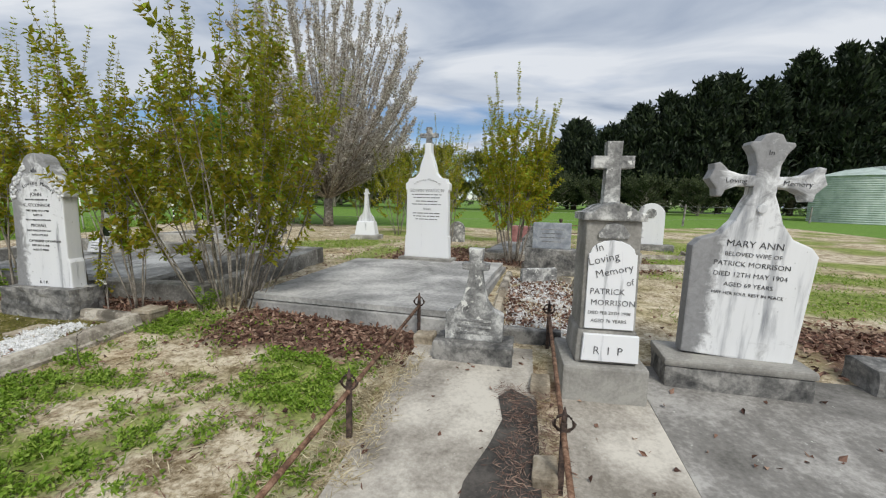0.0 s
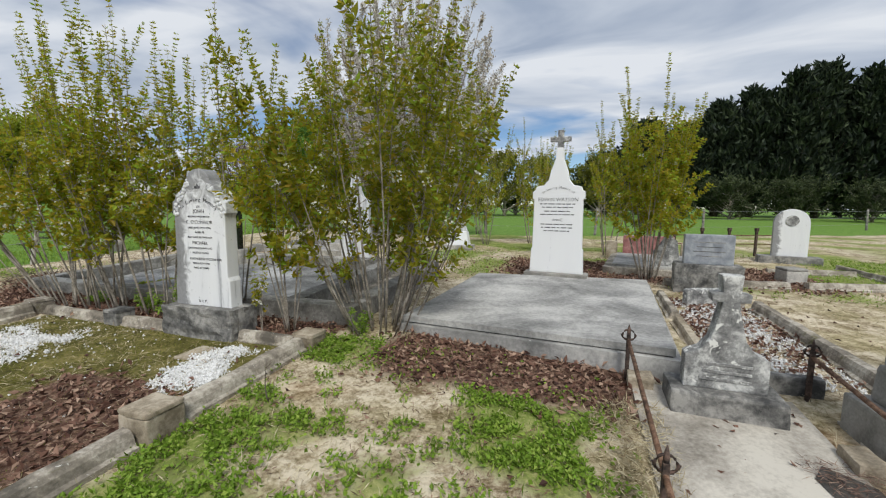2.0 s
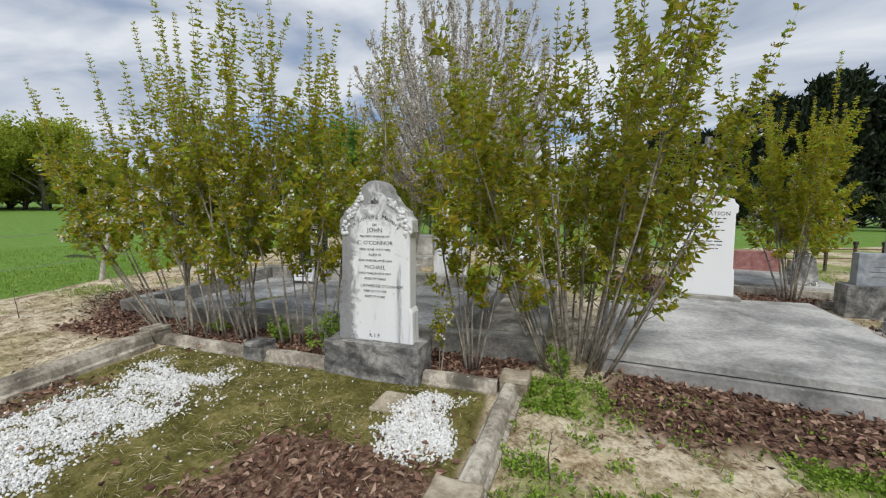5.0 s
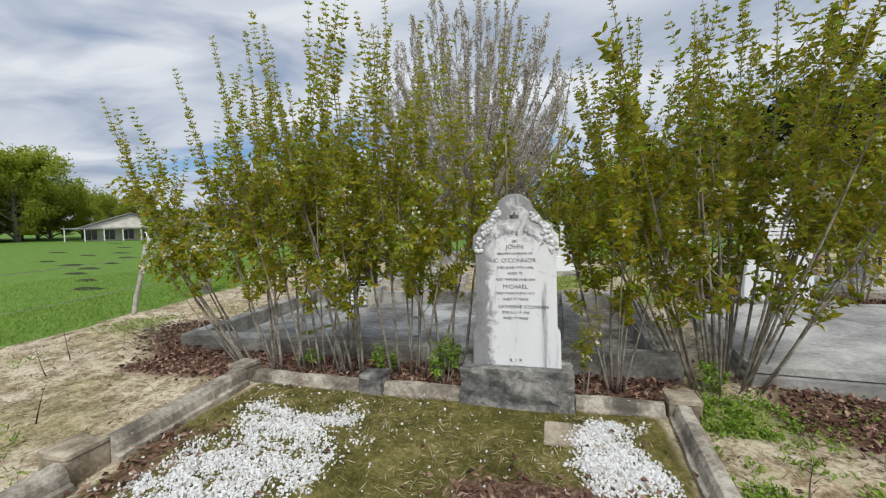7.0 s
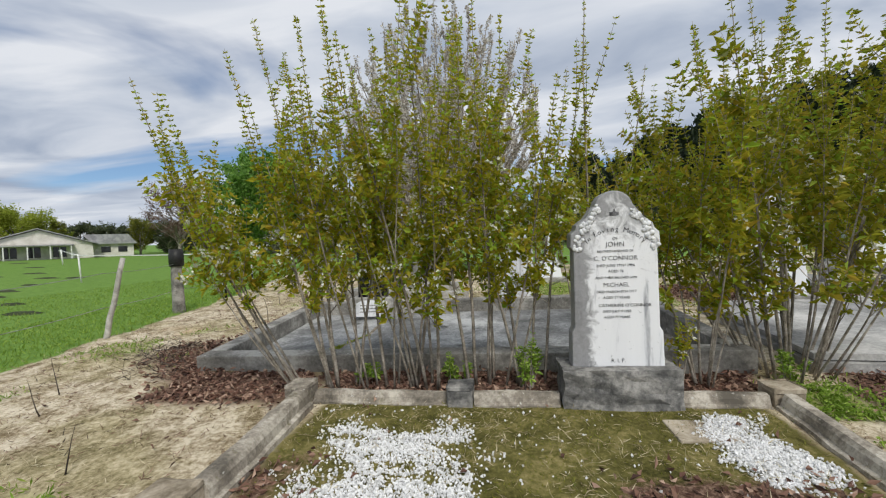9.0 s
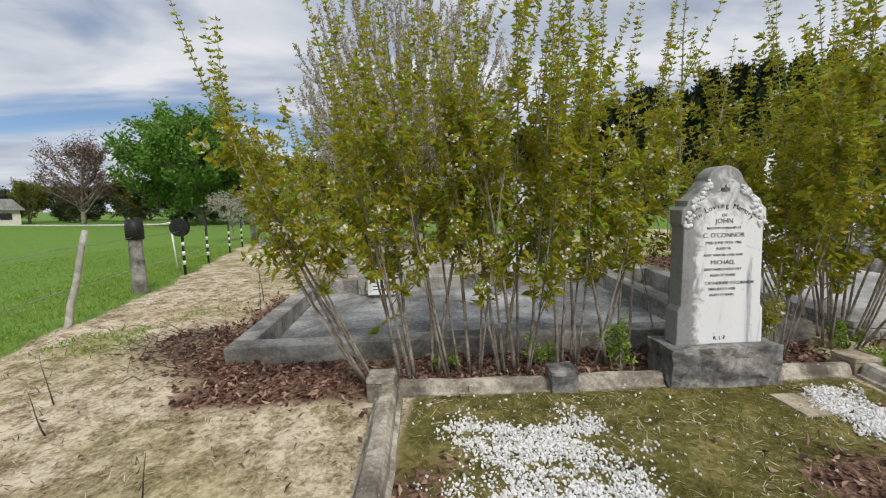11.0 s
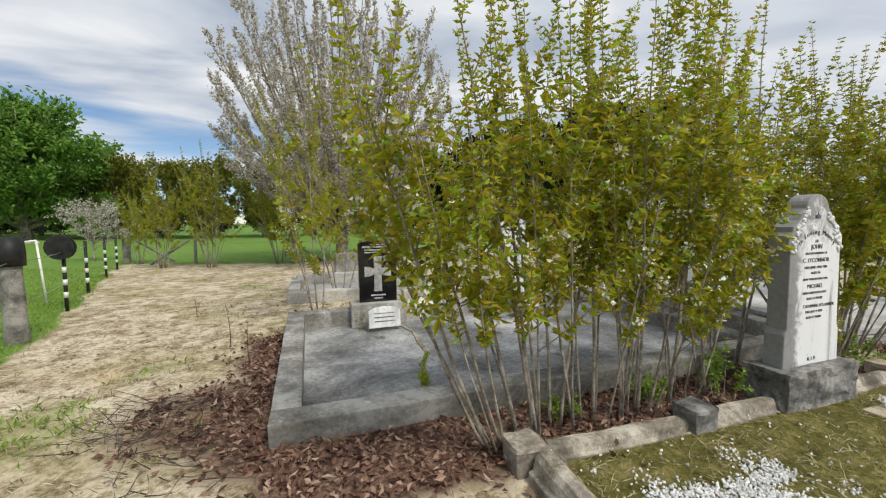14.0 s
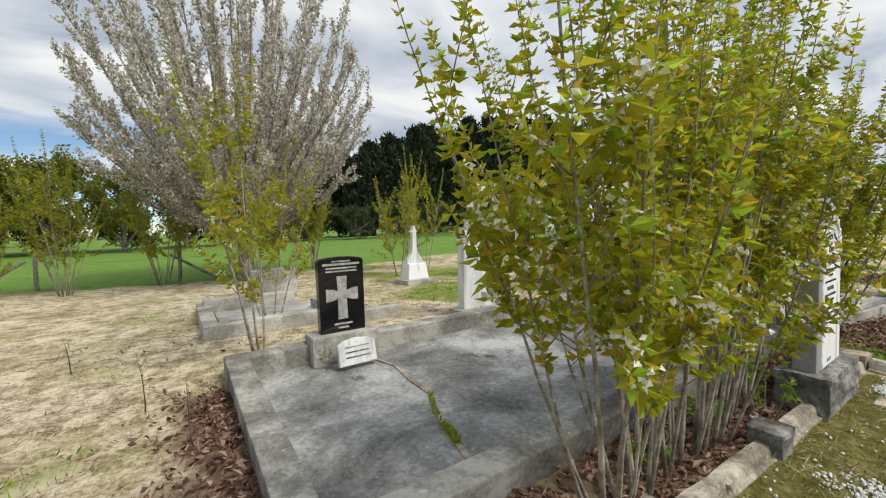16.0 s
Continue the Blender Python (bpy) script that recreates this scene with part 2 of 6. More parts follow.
M_darkbark = mottled("dark_bark", (0.03, 0.025, 0.02), (0.07, 0.055, 0.045), (0.13, 0.11, 0.09), 5, 40, 0.9, 0.7)
M_roof = mottled("grey_roof", (0.20, 0.20, 0.21), (0.30, 0.30, 0.31), (0.4, 0.4, 0.4), 1, 12, 0.7, 0.1)
M_wallpaint = mottled("cream_boards", (0.55, 0.52, 0.46), (0.66, 0.63, 0.57), (0.74, 0.71, 0.66), 1, 12, 0.7, 0.1)
M_glassdark = mottled("dark_window", (0.012, 0.013, 0.015), (0.02, 0.022, 0.025), (0.04, 0.04, 0.05), 2, 10, 0.1, 0.0, spec=0.5)
L_spring = leaf_mat("spring_leaves", [(0.0, (0.20, 0.23, 0.012)), (0.35, (0.34, 0.35, 0.02)), (0.65, (0.45, 0.42, 0.03)), (0.85, (0.50, 0.36, 0.04)), (0.88, (0.32, 0.48, 0.035)), (1.0, (0.46, 0.58, 0.07))], 0.5, 0.62)
L_bush = leaf_mat("olive_leaves", [(0.0, (0.16, 0.19, 0.012)), (0.35, (0.28, 0.29, 0.020)), (0.7, (0.39, 0.37, 0.034)), (0.86, (0.44, 0.32, 0.04)), (0.9, (0.28, 0.42, 0.035)), (1.0, (0.45, 0.55, 0.07))], 0.5, 0.66)
L_spring_dark = leaf_mat("deep_leaves", [(0.0, (0.09, 0.11, 0.012)), (0.5, (0.17, 0.18, 0.02)), (1.0, (0.26, 0.26, 0.035))])
L_blossom = leaf_mat("blossom_petals", [(0.0, (0.26, 0.22, 0.15)), (0.35, (0.50, 0.45, 0.40)), (1.0, (0.80, 0.77, 0.73))], 0.7, 0.3)
L_flower = leaf_mat("white_flowers", [(0.0, (0.72, 0.72, 0.62)), (1.0, (0.85, 0.85, 0.8))], 0.7, 0.3)
L_green = leaf_mat("green_leaves", [(0.0, (0.09, 0.19, 0.03)), (0.5, (0.16, 0.31, 0.05)), (1.0, (0.27, 0.43, 0.09))], 0.6, 0.45)
L_willow = leaf_mat("willow_leaves", [(0.0, (0.26, 0.32, 0.04)), (0.5, (0.40, 0.46, 0.06)), (1.0, (0.52, 0.56, 0.11))], 0.6, 0.7)
L_conifer = leaf_mat("conifer_sprays", [(0.0, (0.009, 0.017, 0.010)), (0.5, (0.022, 0.037, 0.017)), (1.0, (0.05, 0.07, 0.03))], 0.7, 0.1)
L_scrub = leaf_mat("scrub_leaves", [(0.0, (0.03, 0.045, 0.02)), (0.5, (0.06, 0.08, 0.03)), (1.0, (0.10, 0.12, 0.05))], 0.7, 0.2)
L_copper = leaf_mat("copper_twigs", [(0.0, (0.10, 0.06, 0.05)), (0.5, (0.17, 0.10, 0.08)), (1.0, (0.24, 0.17, 0.13))], 0.8, 0.2)
L_litter = leaf_mat("dead_leaves", [(0.0, (0.05, 0.024, 0.018)), (0.35, (0.13, 0.065, 0.045)), (0.7, (0.24, 0.14, 0.10)), (1.0, (0.44, 0.31, 0.23))], 0.8, 0.05)
L_chips = leaf_mat("white_chips", [(0.0, (0.45, 0.45, 0.44)), (0.3, (0.66, 0.66, 0.66)), (1.0, (0.82, 0.82, 0.82))], 0.8, 0.0)
L_grass = leaf_mat("green_blades", [(0.0, (0.11, 0.18, 0.015)), (0.5, (0.19, 0.32, 0.03)), (1.0, (0.34, 0.44, 0.08))], 0.6, 0.3)
L_straw = leaf_mat("straw_blades", [(0.0, (0.28, 0.22, 0.12)), (0.5, (0.48, 0.41, 0.26)), (1.0, (0.66, 0.59, 0.42))], 0.8, 0.15)


# ---- building helpers ----
def mesh_ob(name, bm, material, parent=None):
    me = bpy.data.meshes.new(name)
    bm.to_mesh(me)
    bm.free()
    if material:
        me.materials.append(material)
    ob = new(name, me)
    ob.parent = parent
    return ob


def part(name, bm, material, parent, label=""):
    """One mesh object under a thing or a part."""
    return tagged(mesh_ob(name, bm, material, parent), label)


def thing(name, x, y, z, rz, label, category, group=""):
    ob = new(name)
    ob.empty_display_size = 0.1
    ob.matrix_basis = pose(x, y, z, 0, 0, rz)
    return tagged(ob, label, category, group)


def from_arrays(name, verts, faces, material, parent=None, label="", smooth=False):
    me = bpy.data.meshes.new(name)
    me.from_pydata(verts, [], faces)
    me.materials.append(material)
    if smooth:
        me.polygons.foreach_set("use_smooth", [True] * len(me.polygons))
    ob = new(name, me)
    ob.parent = parent
    return tagged(ob, label)


def soften(bm, width, seg=2):
    if width:
        es = [e for e in bm.edges if len(e.link_faces) == 2 and e.calc_face_angle(0) > 0.5]
        bmesh.ops.bevel(bm, geom=es, offset=width, segments=seg, affect="EDGES", profile=0.6)


def worn(bm, amount, scale, cuts=0):
    if cuts:
        bmesh.ops.subdivide_edges(bm, edges=bm.edges[:], cuts=cuts, use_grid_fill=True)
    for v in bm.verts:
        v.co += Vector(noise.noise_vector(v.co * scale)) * amount


def box(x0, x1, y0, y1, z0, z1, bevel=0.008, taper=0.0, rough=0.0, cuts=0, seg=2):
    bm = bmesh.new()
    bmesh.ops.create_cube(bm, size=1)
    for v in bm.verts:
        k = 1 - taper * (v.co.z + 0.5)
        v.co = Vector(((x0 + x1) / 2 + v.co.x * (x1 - x0) * k, (y0 + y1) / 2 + v.co.y * (y1 - y0) * k, z0 + (v.co.z + 0.5) * (z1 - z0)))
    soften(bm, bevel, seg)
    if rough:
        worn(bm, rough, 6.0, cuts)
    return bm


def prism(pts, z0, z1, bevel=0.01, rough=0.0, cuts=0):
    """An upright prism over a ground outline, listed counter-clockwise."""
    bm = bmesh.new()
    lo = [bm.verts.new((x, y, z0)) for x, y in pts]
    hi = [bm.verts.new((x, y, z1)) for x, y in pts]
    bm.faces.new(lo[::-1])
    bm.faces.new(hi)
    for i in range(len(pts)):
        j = (i + 1) % len(pts)
        bm.faces.new((lo[i], lo[j], hi[j], hi[i]))
    soften(bm, bevel)
    if rough:
        worn(bm, rough, 4.0, cuts)
    return bm


def plate(outline, y0, y1, bevel=0.008):
    """A slab of stone cut to an outline in x and z, from y0 (face) to y1 (back)."""
    bm = bmesh.new()
    a = [bm.verts.new((x, y0, z)) for x, z in outline]
    b = [bm.verts.new((x, y1, z)) for x, z in outline]
    bm.faces.new(a)
    bm.faces.new(b[::-1])
    for i in range(len(outline)):
        j = (i + 1) % len(outline)
        bm.faces.new((a[j], a[i], b[i], b[j]))
    bmesh.ops.recalc_face_normals(bm, faces=bm.faces[:])
    if bevel:
        es = [e for e in bm.edges if any(abs(f.normal.y) > 0.9 for f in e.link_faces) and e.calc_face_angle(0) > 0.5]
        bmesh.ops.bevel(bm, geom=es, offset=bevel, segments=2, affect="EDGES", profile=0.6)
    return bm


def mirrored(half):
    """An outline from its right half, bottom to top."""
    return [(x, z) for x, z in half] + [(-x, z) for x, z in reversed(half) if x > 1e-6]


def arc(cx, cz, r, a0, a1, n=8, rz=None):
    rz = rz or r
    return [(cx + r * math.cos(radians(a0 + (a1 - a0) * i / n)), cz + rz * math.sin(radians(a0 + (a1 - a0) * i / n))) for i in range(n + 1)]


def tube_arrays(paths, sides=5):
    """Vertices and faces of tapered tubes; a path is a list of (point, radius)."""
    V, F = [], []
    ring = [(math.cos(2 * math.pi * k / sides), math.sin(2 * math.pi * k / sides)) for k in range(sides)]
    for path in paths:
        base = len(V)
        for i, (p, r) in enumerate(path):
            p = Vector(p)
            d = (Vector(path[min(i + 1, len(path) - 1)][0]) - Vector(path[max(i - 1, 0)][0])).normalized()
            u = d.orthogonal().normalized() if abs(d.z) < 0.9 else d.cross(Vector((0, 1, 0))).normalized()
            w = d.cross(u)
            for c, s in ring:
                V.append(tuple(p + u * (c * r) + w * (s * r)))
        for i in range(len(path) - 1):
            for k in range(sides):
                a, b = base + i * sides + k, base + i * sides + (k + 1) % sides
                F.append((a, b, b + sides, a + sides))
        F.append(tuple(base + (len(path) - 1) * sides + k for k in range(sides)))
        F.append(tuple(base + k for k in reversed(range(sides))))
    return V, F


def tubes(name, paths, material, parent, label="", sides=6):
    V, F = tube_arrays(paths, sides)
    return from_arrays(name, V, F, material, parent, label, True)


def leaf_arrays(points, axes, length, width, rng, fold=0.25):
    """Folded four-point leaves, one island each: points (n,3), axes (n,3) along the leaf."""
    n = len(points)
    P, A = np.asarray(points), np.asarray(axes)
    A = A / np.maximum(np.linalg.norm(A, axis=1, keepdims=True), 1e-6)
    R = rng.normal(size=(n, 3))
    S = np.cross(A, R)
    S /= np.maximum(np.linalg.norm(S, axis=1, keepdims=True), 1e-6)
    U = np.cross(S, A)
    ln = (length * rng.uniform(0.6, 1.25, n))[:, None]
    wd = (width * rng.uniform(0.7, 1.2, n))[:, None]
    mid = P + A * ln * 0.5
    V = np.stack([P, mid + S * wd / 2 + U * wd * fold, P + A * ln - U * ln * 0.12, mid - S * wd / 2 + U * wd * fold], 1).reshape(-1, 3)
    F = [(4 * i, 4 * i + 1, 4 * i + 2, 4 * i + 3) for i in range(n)]
    return V.tolist(), F


def merge(sets):
    V, F = [], []
    for v, f in sets:
        k = len(V)
        V += v
        F += [tuple(i + k for i in q) for q in f]
    return V, F


def letters(body, size, parent, x, y, z, material, spread=1.0, tilt=0.0):
    cu = bpy.data.curves.new("lettering", "FONT")
    cu.body, cu.size, cu.align_x, cu.extrude, cu.space_character = body, size, "CENTER", 0.0015, spread
    cu.resolution_u, cu.offset = 2, -0.014 * size
    ob = new("lettering", cu)
    me = bpy.data.meshes.new_from_object(ob.evaluated_get(bpy.context.evaluated_depsgraph_get()))
    bpy.data.objects.remove(ob)
    bpy.data.curves.remove(cu)
    bm = bmesh.new()
    bm.from_mesh(me)
    bpy.data.meshes.remove(me)
    bmesh.ops.remove_doubles(bm, verts=bm.verts[:], dist=1e-5)
    spot, seen, out = pose(x, y, z, 90, 0, 0) @ pose(0, 0, 0, 0, 0, tilt), set(), []
    for v in bm.verts:
        if v in seen:
            continue
        todo, island = [v], []
        seen.add(v)
        while todo:
            w = todo.pop()
            island.append(w)
            for e in w.link_edges:
                o = e.other_vert(w)
                if o not in seen:
                    seen.add(o)
                    todo.append(o)
        index = {w: k for k, w in enumerate(island)}
        glyph = bpy.data.meshes.new("letter")
        faces = {f for w in island for f in w.link_faces}
        glyph.from_pydata([tuple(w.co) for w in island], [], sorted([[index[w] for w in f.verts] for f in faces]))
        glyph.materials.append(material)
        ob = new("letter", glyph)
        ob.parent = parent
        ob.matrix_basis = spot
    bm.free()


def ground_z(x, y):
    z = float(np.interp(y, [-60, -3, 4.3, 6.5, 20, 60, 400], [-0.9, -0.335, 0.14, 0.2, 0.22, 0.45, 0.9]))
    return z + max(0.0, -18 - x) * 0.02 * min(1.0, max(0.0, (y + 5) / 20))


def ground_h(x, y):
    """The ground's height with its small hummocks."""
    near = inside(x, y, -14, 6, -2, 16, 1)
    return ground_z(x, y) + near * (wob(x, y, 2.2, 1) * 0.018 + wob(x, y, 7, 2) * 0.008)


# ---- ground ----
def smooth(a, b, v):
    t = min(max((v - a) / (b - a), 0), 1)
    return t * t * (3 - 2 * t)


def inside(x, y, x0, x1, y0, y1, s=0.15):
    return smooth(x0 - s, x0 + s, x) * (1 - smooth(x1 - s, x1 + s, x)) * smooth(y0 - s, y0 + s, y) * (1 - smooth(y1 - s, y1 + s, y))


def field_edge(y):
    return float(np.interp(y, [-20, 3.5, 5, 6.3, 9, 13, 19], [-11.3, -11.25, -11.3, -11.5, -12.2, -13.4, -15.2]))


def back_edge(x):
    return float(np.interp(x, [-16, -12, -9, -3, 4, 14], [18.5, 16.6, 15.6, 16.8, 19.5, 25.0]))


def wob(x, y, s, k=0.0):
    return noise.noise(Vector((x * s, y * s, k)))


def zones(x, y):
    """Weights of meadow grass, leaf litter, green weeds, moss and soil at a place."""
    j = wob(x, y, 1.3) * 0.5 + wob(x, y, 4.0, 3) * 0.2
    meadow = max(smooth(0.15, -0.25, x - field_edge(y) + j * 0.4) if y < 19 else 0, smooth(-0.5, 0.6, y - back_edge(x) + j))
    if x > 14:
        meadow = max(meadow, smooth(5, 12, y + j * 3))
    litter = max(
        inside(x + j * .3, y + j * .3, -2.9, -0.8, 2.9, 3.9, 0.25) * smooth(-0.2, 0.5, (x + 2.9) * 0.2 + (y - 2.9) + j * 0.5),
        inside(x + j * .3, y, -7.3, -3.5, 3.3, 3.9, 0.08),
        inside(x + j * .5, y + j * .4, -9.3, -8.7, 3.5, 6.4, 0.28), 0.62 * inside(x + j * .6, y + j * .5, -9.95, -9.0, 3.9, 5.0, 0.35), inside(x + j * .4, y + j * .4, -9.05, -7.4, 3.15, 3.9, 0.18),
        inside(x + j * .6, y + j * .5, -5.1, -3.9, 1.2, 2.35, 0.22), 0.75 * inside(x + j * .4, y + j * .5, -7.2, -6.95, 1.5, 2.5, 0.12),
        inside(x, y + j * .3, 2.4, 4.5, 2.9, 4.6, 0.3) * 0.8, inside(x, y, -2.6, 2.5, 7.2, 9.6, 0.3) * 0.7)
    weeds = max(
        inside(x + j * .5, y + j * .4, -2.0, -1.05, 2.05, 3.2, 0.2), inside(x + j * .3, y + j * .3, -3.6, -3.1, 1.6, 2.15, 0.12), inside(x + j * .4, y + j * .4, -2.7, -2.1, 1.2, 1.8, 0.15), inside(x + j * .4, y + j * .3, -3.5, -2.3, 3.1, 3.7, 0.2),
        inside(x + j * .5, y + j * .4, -3.6, -2.5, 1.3, 1.75, 0.2), 0.8 * smooth(0.12, 0.40, wob(x, y, 1.6, 9)) * inside(x, y, -3.6, -0.95, -1.5, 3.6, 0.3), 0.55 * smooth(0.05, 0.3, wob(x, y, 4.2, 15)) * inside(x, y, -3.6, -0.95, -1.5, 3.5, 0.2),
        smooth(-0.3, 0.25, wob(x, y, 0.6, 5)) * inside(x, y, -6, 14, 6.9, 22, 0.6), 0.6 * smooth(0.12, 0.42, wob(x, y, 1.0, 7)) * inside(x, y, -11, -7.4, -1, 15, 0.5),
        inside(x, y, 1.9, 14, 4.5, 14, 0.6) * smooth(-0.15, 0.3, wob(x, y, 0.6, 2)))
    moss = inside(x + j * .2, y + j * .2, -7.2, -3.8, 0.6, 3.25, 0.1)
    return meadow, litter, weeds * (1 - 0.9 * smooth(0.2, 0.7, litter)), moss


ZONE_GRID = {}


def zone_at(x, y):
    """The weights at the nearest point of a fine grid, kept for reuse."""
    key = (round(x * 10), round(y * 10))
    if key not in ZONE_GRID:
        ZONE_GRID[key] = zones(key[0] / 10, key[1] / 10)
    return ZONE_GRID[key]


def build_ground():
    xs = sorted(set([round(-14 + 0.125 * i, 3) for i in range(160)] + [round(6 + 0.5 * i, 3) for i in range(40)] + [round(-26 + 0.5 * i, 3) for i in range(24)]
                    + [26 + 1.0 * 1.22 ** i * (i + 1) for i in range(18)] + [-26 - 1.0 * 1.22 ** i * (i + 1) for i in range(18)]))
    ys = sorted(set([round(-2 + 0.125 * i, 3) for i in range(96)] + [round(10 + 0.4 * i, 3) for i in range(45)]
                    + [28 + 1.0 * 1.22 ** i * (i + 1) for i in range(18)] + [-2.5 - 1.0 * 1.22 ** i * (i + 1) for i in range(18)]))
    V, Z = [], []
    for y in ys:
        for x in xs:
            w = zones(x, y)
            V.append((x, y, ground_h(x, y) + 0.012 * w[1] + 0.01 * w[3] - 0.14 * inside(x, y, -8.7, -3.65, 4.05, 6.4, 0.06)))
            Z.append(w)
    nx = len(xs)
    F = [(j * nx + i, j * nx + i + 1, (j + 1) * nx + i + 1, (j + 1) * nx + i) for j in range(len(ys) - 1) for i in range(nx - 1)]
    ob = from_arrays("ground", V, F, ground_mat(), None, "sandy dry grass ground with weeds, leaf litter and green meadow", True)
    for k, nm in enumerate(("meadow", "litter", "weeds", "moss")):
        at = ob.data.attributes.new(nm, "FLOAT", "POINT")
        at.data.foreach_set("value", [z[k] for z in Z])
    return tagged(ob, category="ground", kind="structure")


def ground_mat():
    m, nt, b, v = start("earth_and_grass", 0.95, 0, 0.1)
    fine = noise_fac(nt, v, 28, 8, 0.75)
    mid = noise_fac(nt, v, 5, 7, 0.65, 0.3)
    large = noise_fac(nt, v, 0.9, 5, 0.6)
    f = calc(nt, "ADD", calc(nt, "MULTIPLY", fine, 0.5), calc(nt, "MULTIPLY", mid, 0.5))
    dry = ramp(nt, f, [(0.41, (0.17, 0.125, 0.07)), (0.485, (0.41, 0.34, 0.235)), (0.56, (0.66, 0.585, 0.45))])
    dry2 = ramp(nt, f, [(0.40, (0.13, 0.11, 0.05)), (0.5, (0.34, 0.29, 0.165)), (0.60, (0.58, 0.50, 0.34))])
    c = blend(nt, ramp(nt, large, [(0.48, (0, 0, 0)), (0.62, (1, 1, 1))]), dry, dry2)

    rusty = noise_fac(nt, v, 0.55, 4, 0.6, 0.3)
    c = blend(nt, ramp(nt, rusty, [(0.60, (0, 0, 0)), (0.72, (0.55, 0.55, 0.55))]), c, ramp(nt, f, [(0.38, (0.22, 0.11, 0.05)), (0.6, (0.60, 0.40, 0.24))]))

    def zone(attr, col, c, lo=0.35, hi=0.65):
        a = nt.nodes.new("ShaderNodeAttribute")
        a.attribute_name = attr
        s = calc(nt, "ADD", a.outputs["Fac"], calc(nt, "MULTIPLY", calc(nt, "SUBTRACT", f, 0.5), 2.2))
        return blend(nt, ramp(nt, s, [(lo, (0, 0, 0)), (hi, (1, 1, 1))]), c, col)

    c = zone("moss", ramp(nt, f, [(0.36, (0.035, 0.034, 0.010)), (0.5, (0.125, 0.115, 0.034)), (0.63, (0.28, 0.235, 0.10))]), c)
    c = zone("weeds", ramp(nt, f, [(0.36, (0.06, 0.09, 0.018)), (0.5, (0.20, 0.25, 0.06)), (0.63, (0.42, 0.40, 0.18))]), c, 0.4, 0.9)
    c = zone("litter", ramp(nt, fine, [(0.36, (0.04, 0.022, 0.016)), (0.5, (0.13, 0.078, 0.055)), (0.62, (0.28, 0.19, 0.14))]), c, 0.3, 0.7)
    c = zone("meadow", ramp(nt, f, [(0.34, (0.075, 0.14, 0.028)), (0.5, (0.135, 0.235, 0.045)), (0.66, (0.20, 0.32, 0.075))]), c, 0.45, 0.6)
    nt.links.new(c, b.inputs["Base Color"])
    bump(nt, b, f, 0.8, 0.03)
    return m


ground = build_ground()


# ---- kerbs, slabs and paths ----
def slab_with_step(x_quad, z0, z1, label):
    t = thing("grave_slab", 0, 0, 0, 0, label, "grave slab")
    cx, cy = sum(p[0] for p in x_quad) / 4, sum(p[1] for p in x_quad) / 4
    t.location = (cx, cy, z0)
    rel = [(x - cx, y - cy) for x, y in x_quad]
    part("plinth", prism(rel, -0.15, z1 - z0 - 0.06, 0.012, 0.004, 3), M_slab, t)
    ins = [(x * 0.965, y * 0.965) for x, y in rel]
    part("joint", prism([(x * 0.955, y * 0.955) for x, y in rel], z1 - z0 - 0.061, z1 - z0 - 0.045, 0.0), M_plinth, t, "dark recessed joint")
    bm = prism(ins, z1 - z0 - 0.046, z1 - z0 + 0.012, 0.016)
    part("top_slab", bm, M_slab, t, "smooth grey concrete top with dark weathering")
    # one corner has sunk
    (ax, ay), (bx, by), (dx, dy) = rel[0], rel[1], rel[3]
    for piece in t.children:
        for v in piece.data.vertices:
            u = min(max((v.co.x - ax) / (bx - ax), 0), 1)
            w = min(max((v.co.y - ay) / (dy - ay), 0), 1)
            v.co.z -= 0.075 * (1 - u) * (1 - w)
    return t


SLAB_A = [(-3.0, 3.92), (-0.5, 3.5), (-0.22, 6.78), (-2.76, 6.48)]
slab_a = slab_with_step(SLAB_A, 0.12, 0.33, "wide raised grey concrete grave slab, weathered and bare")


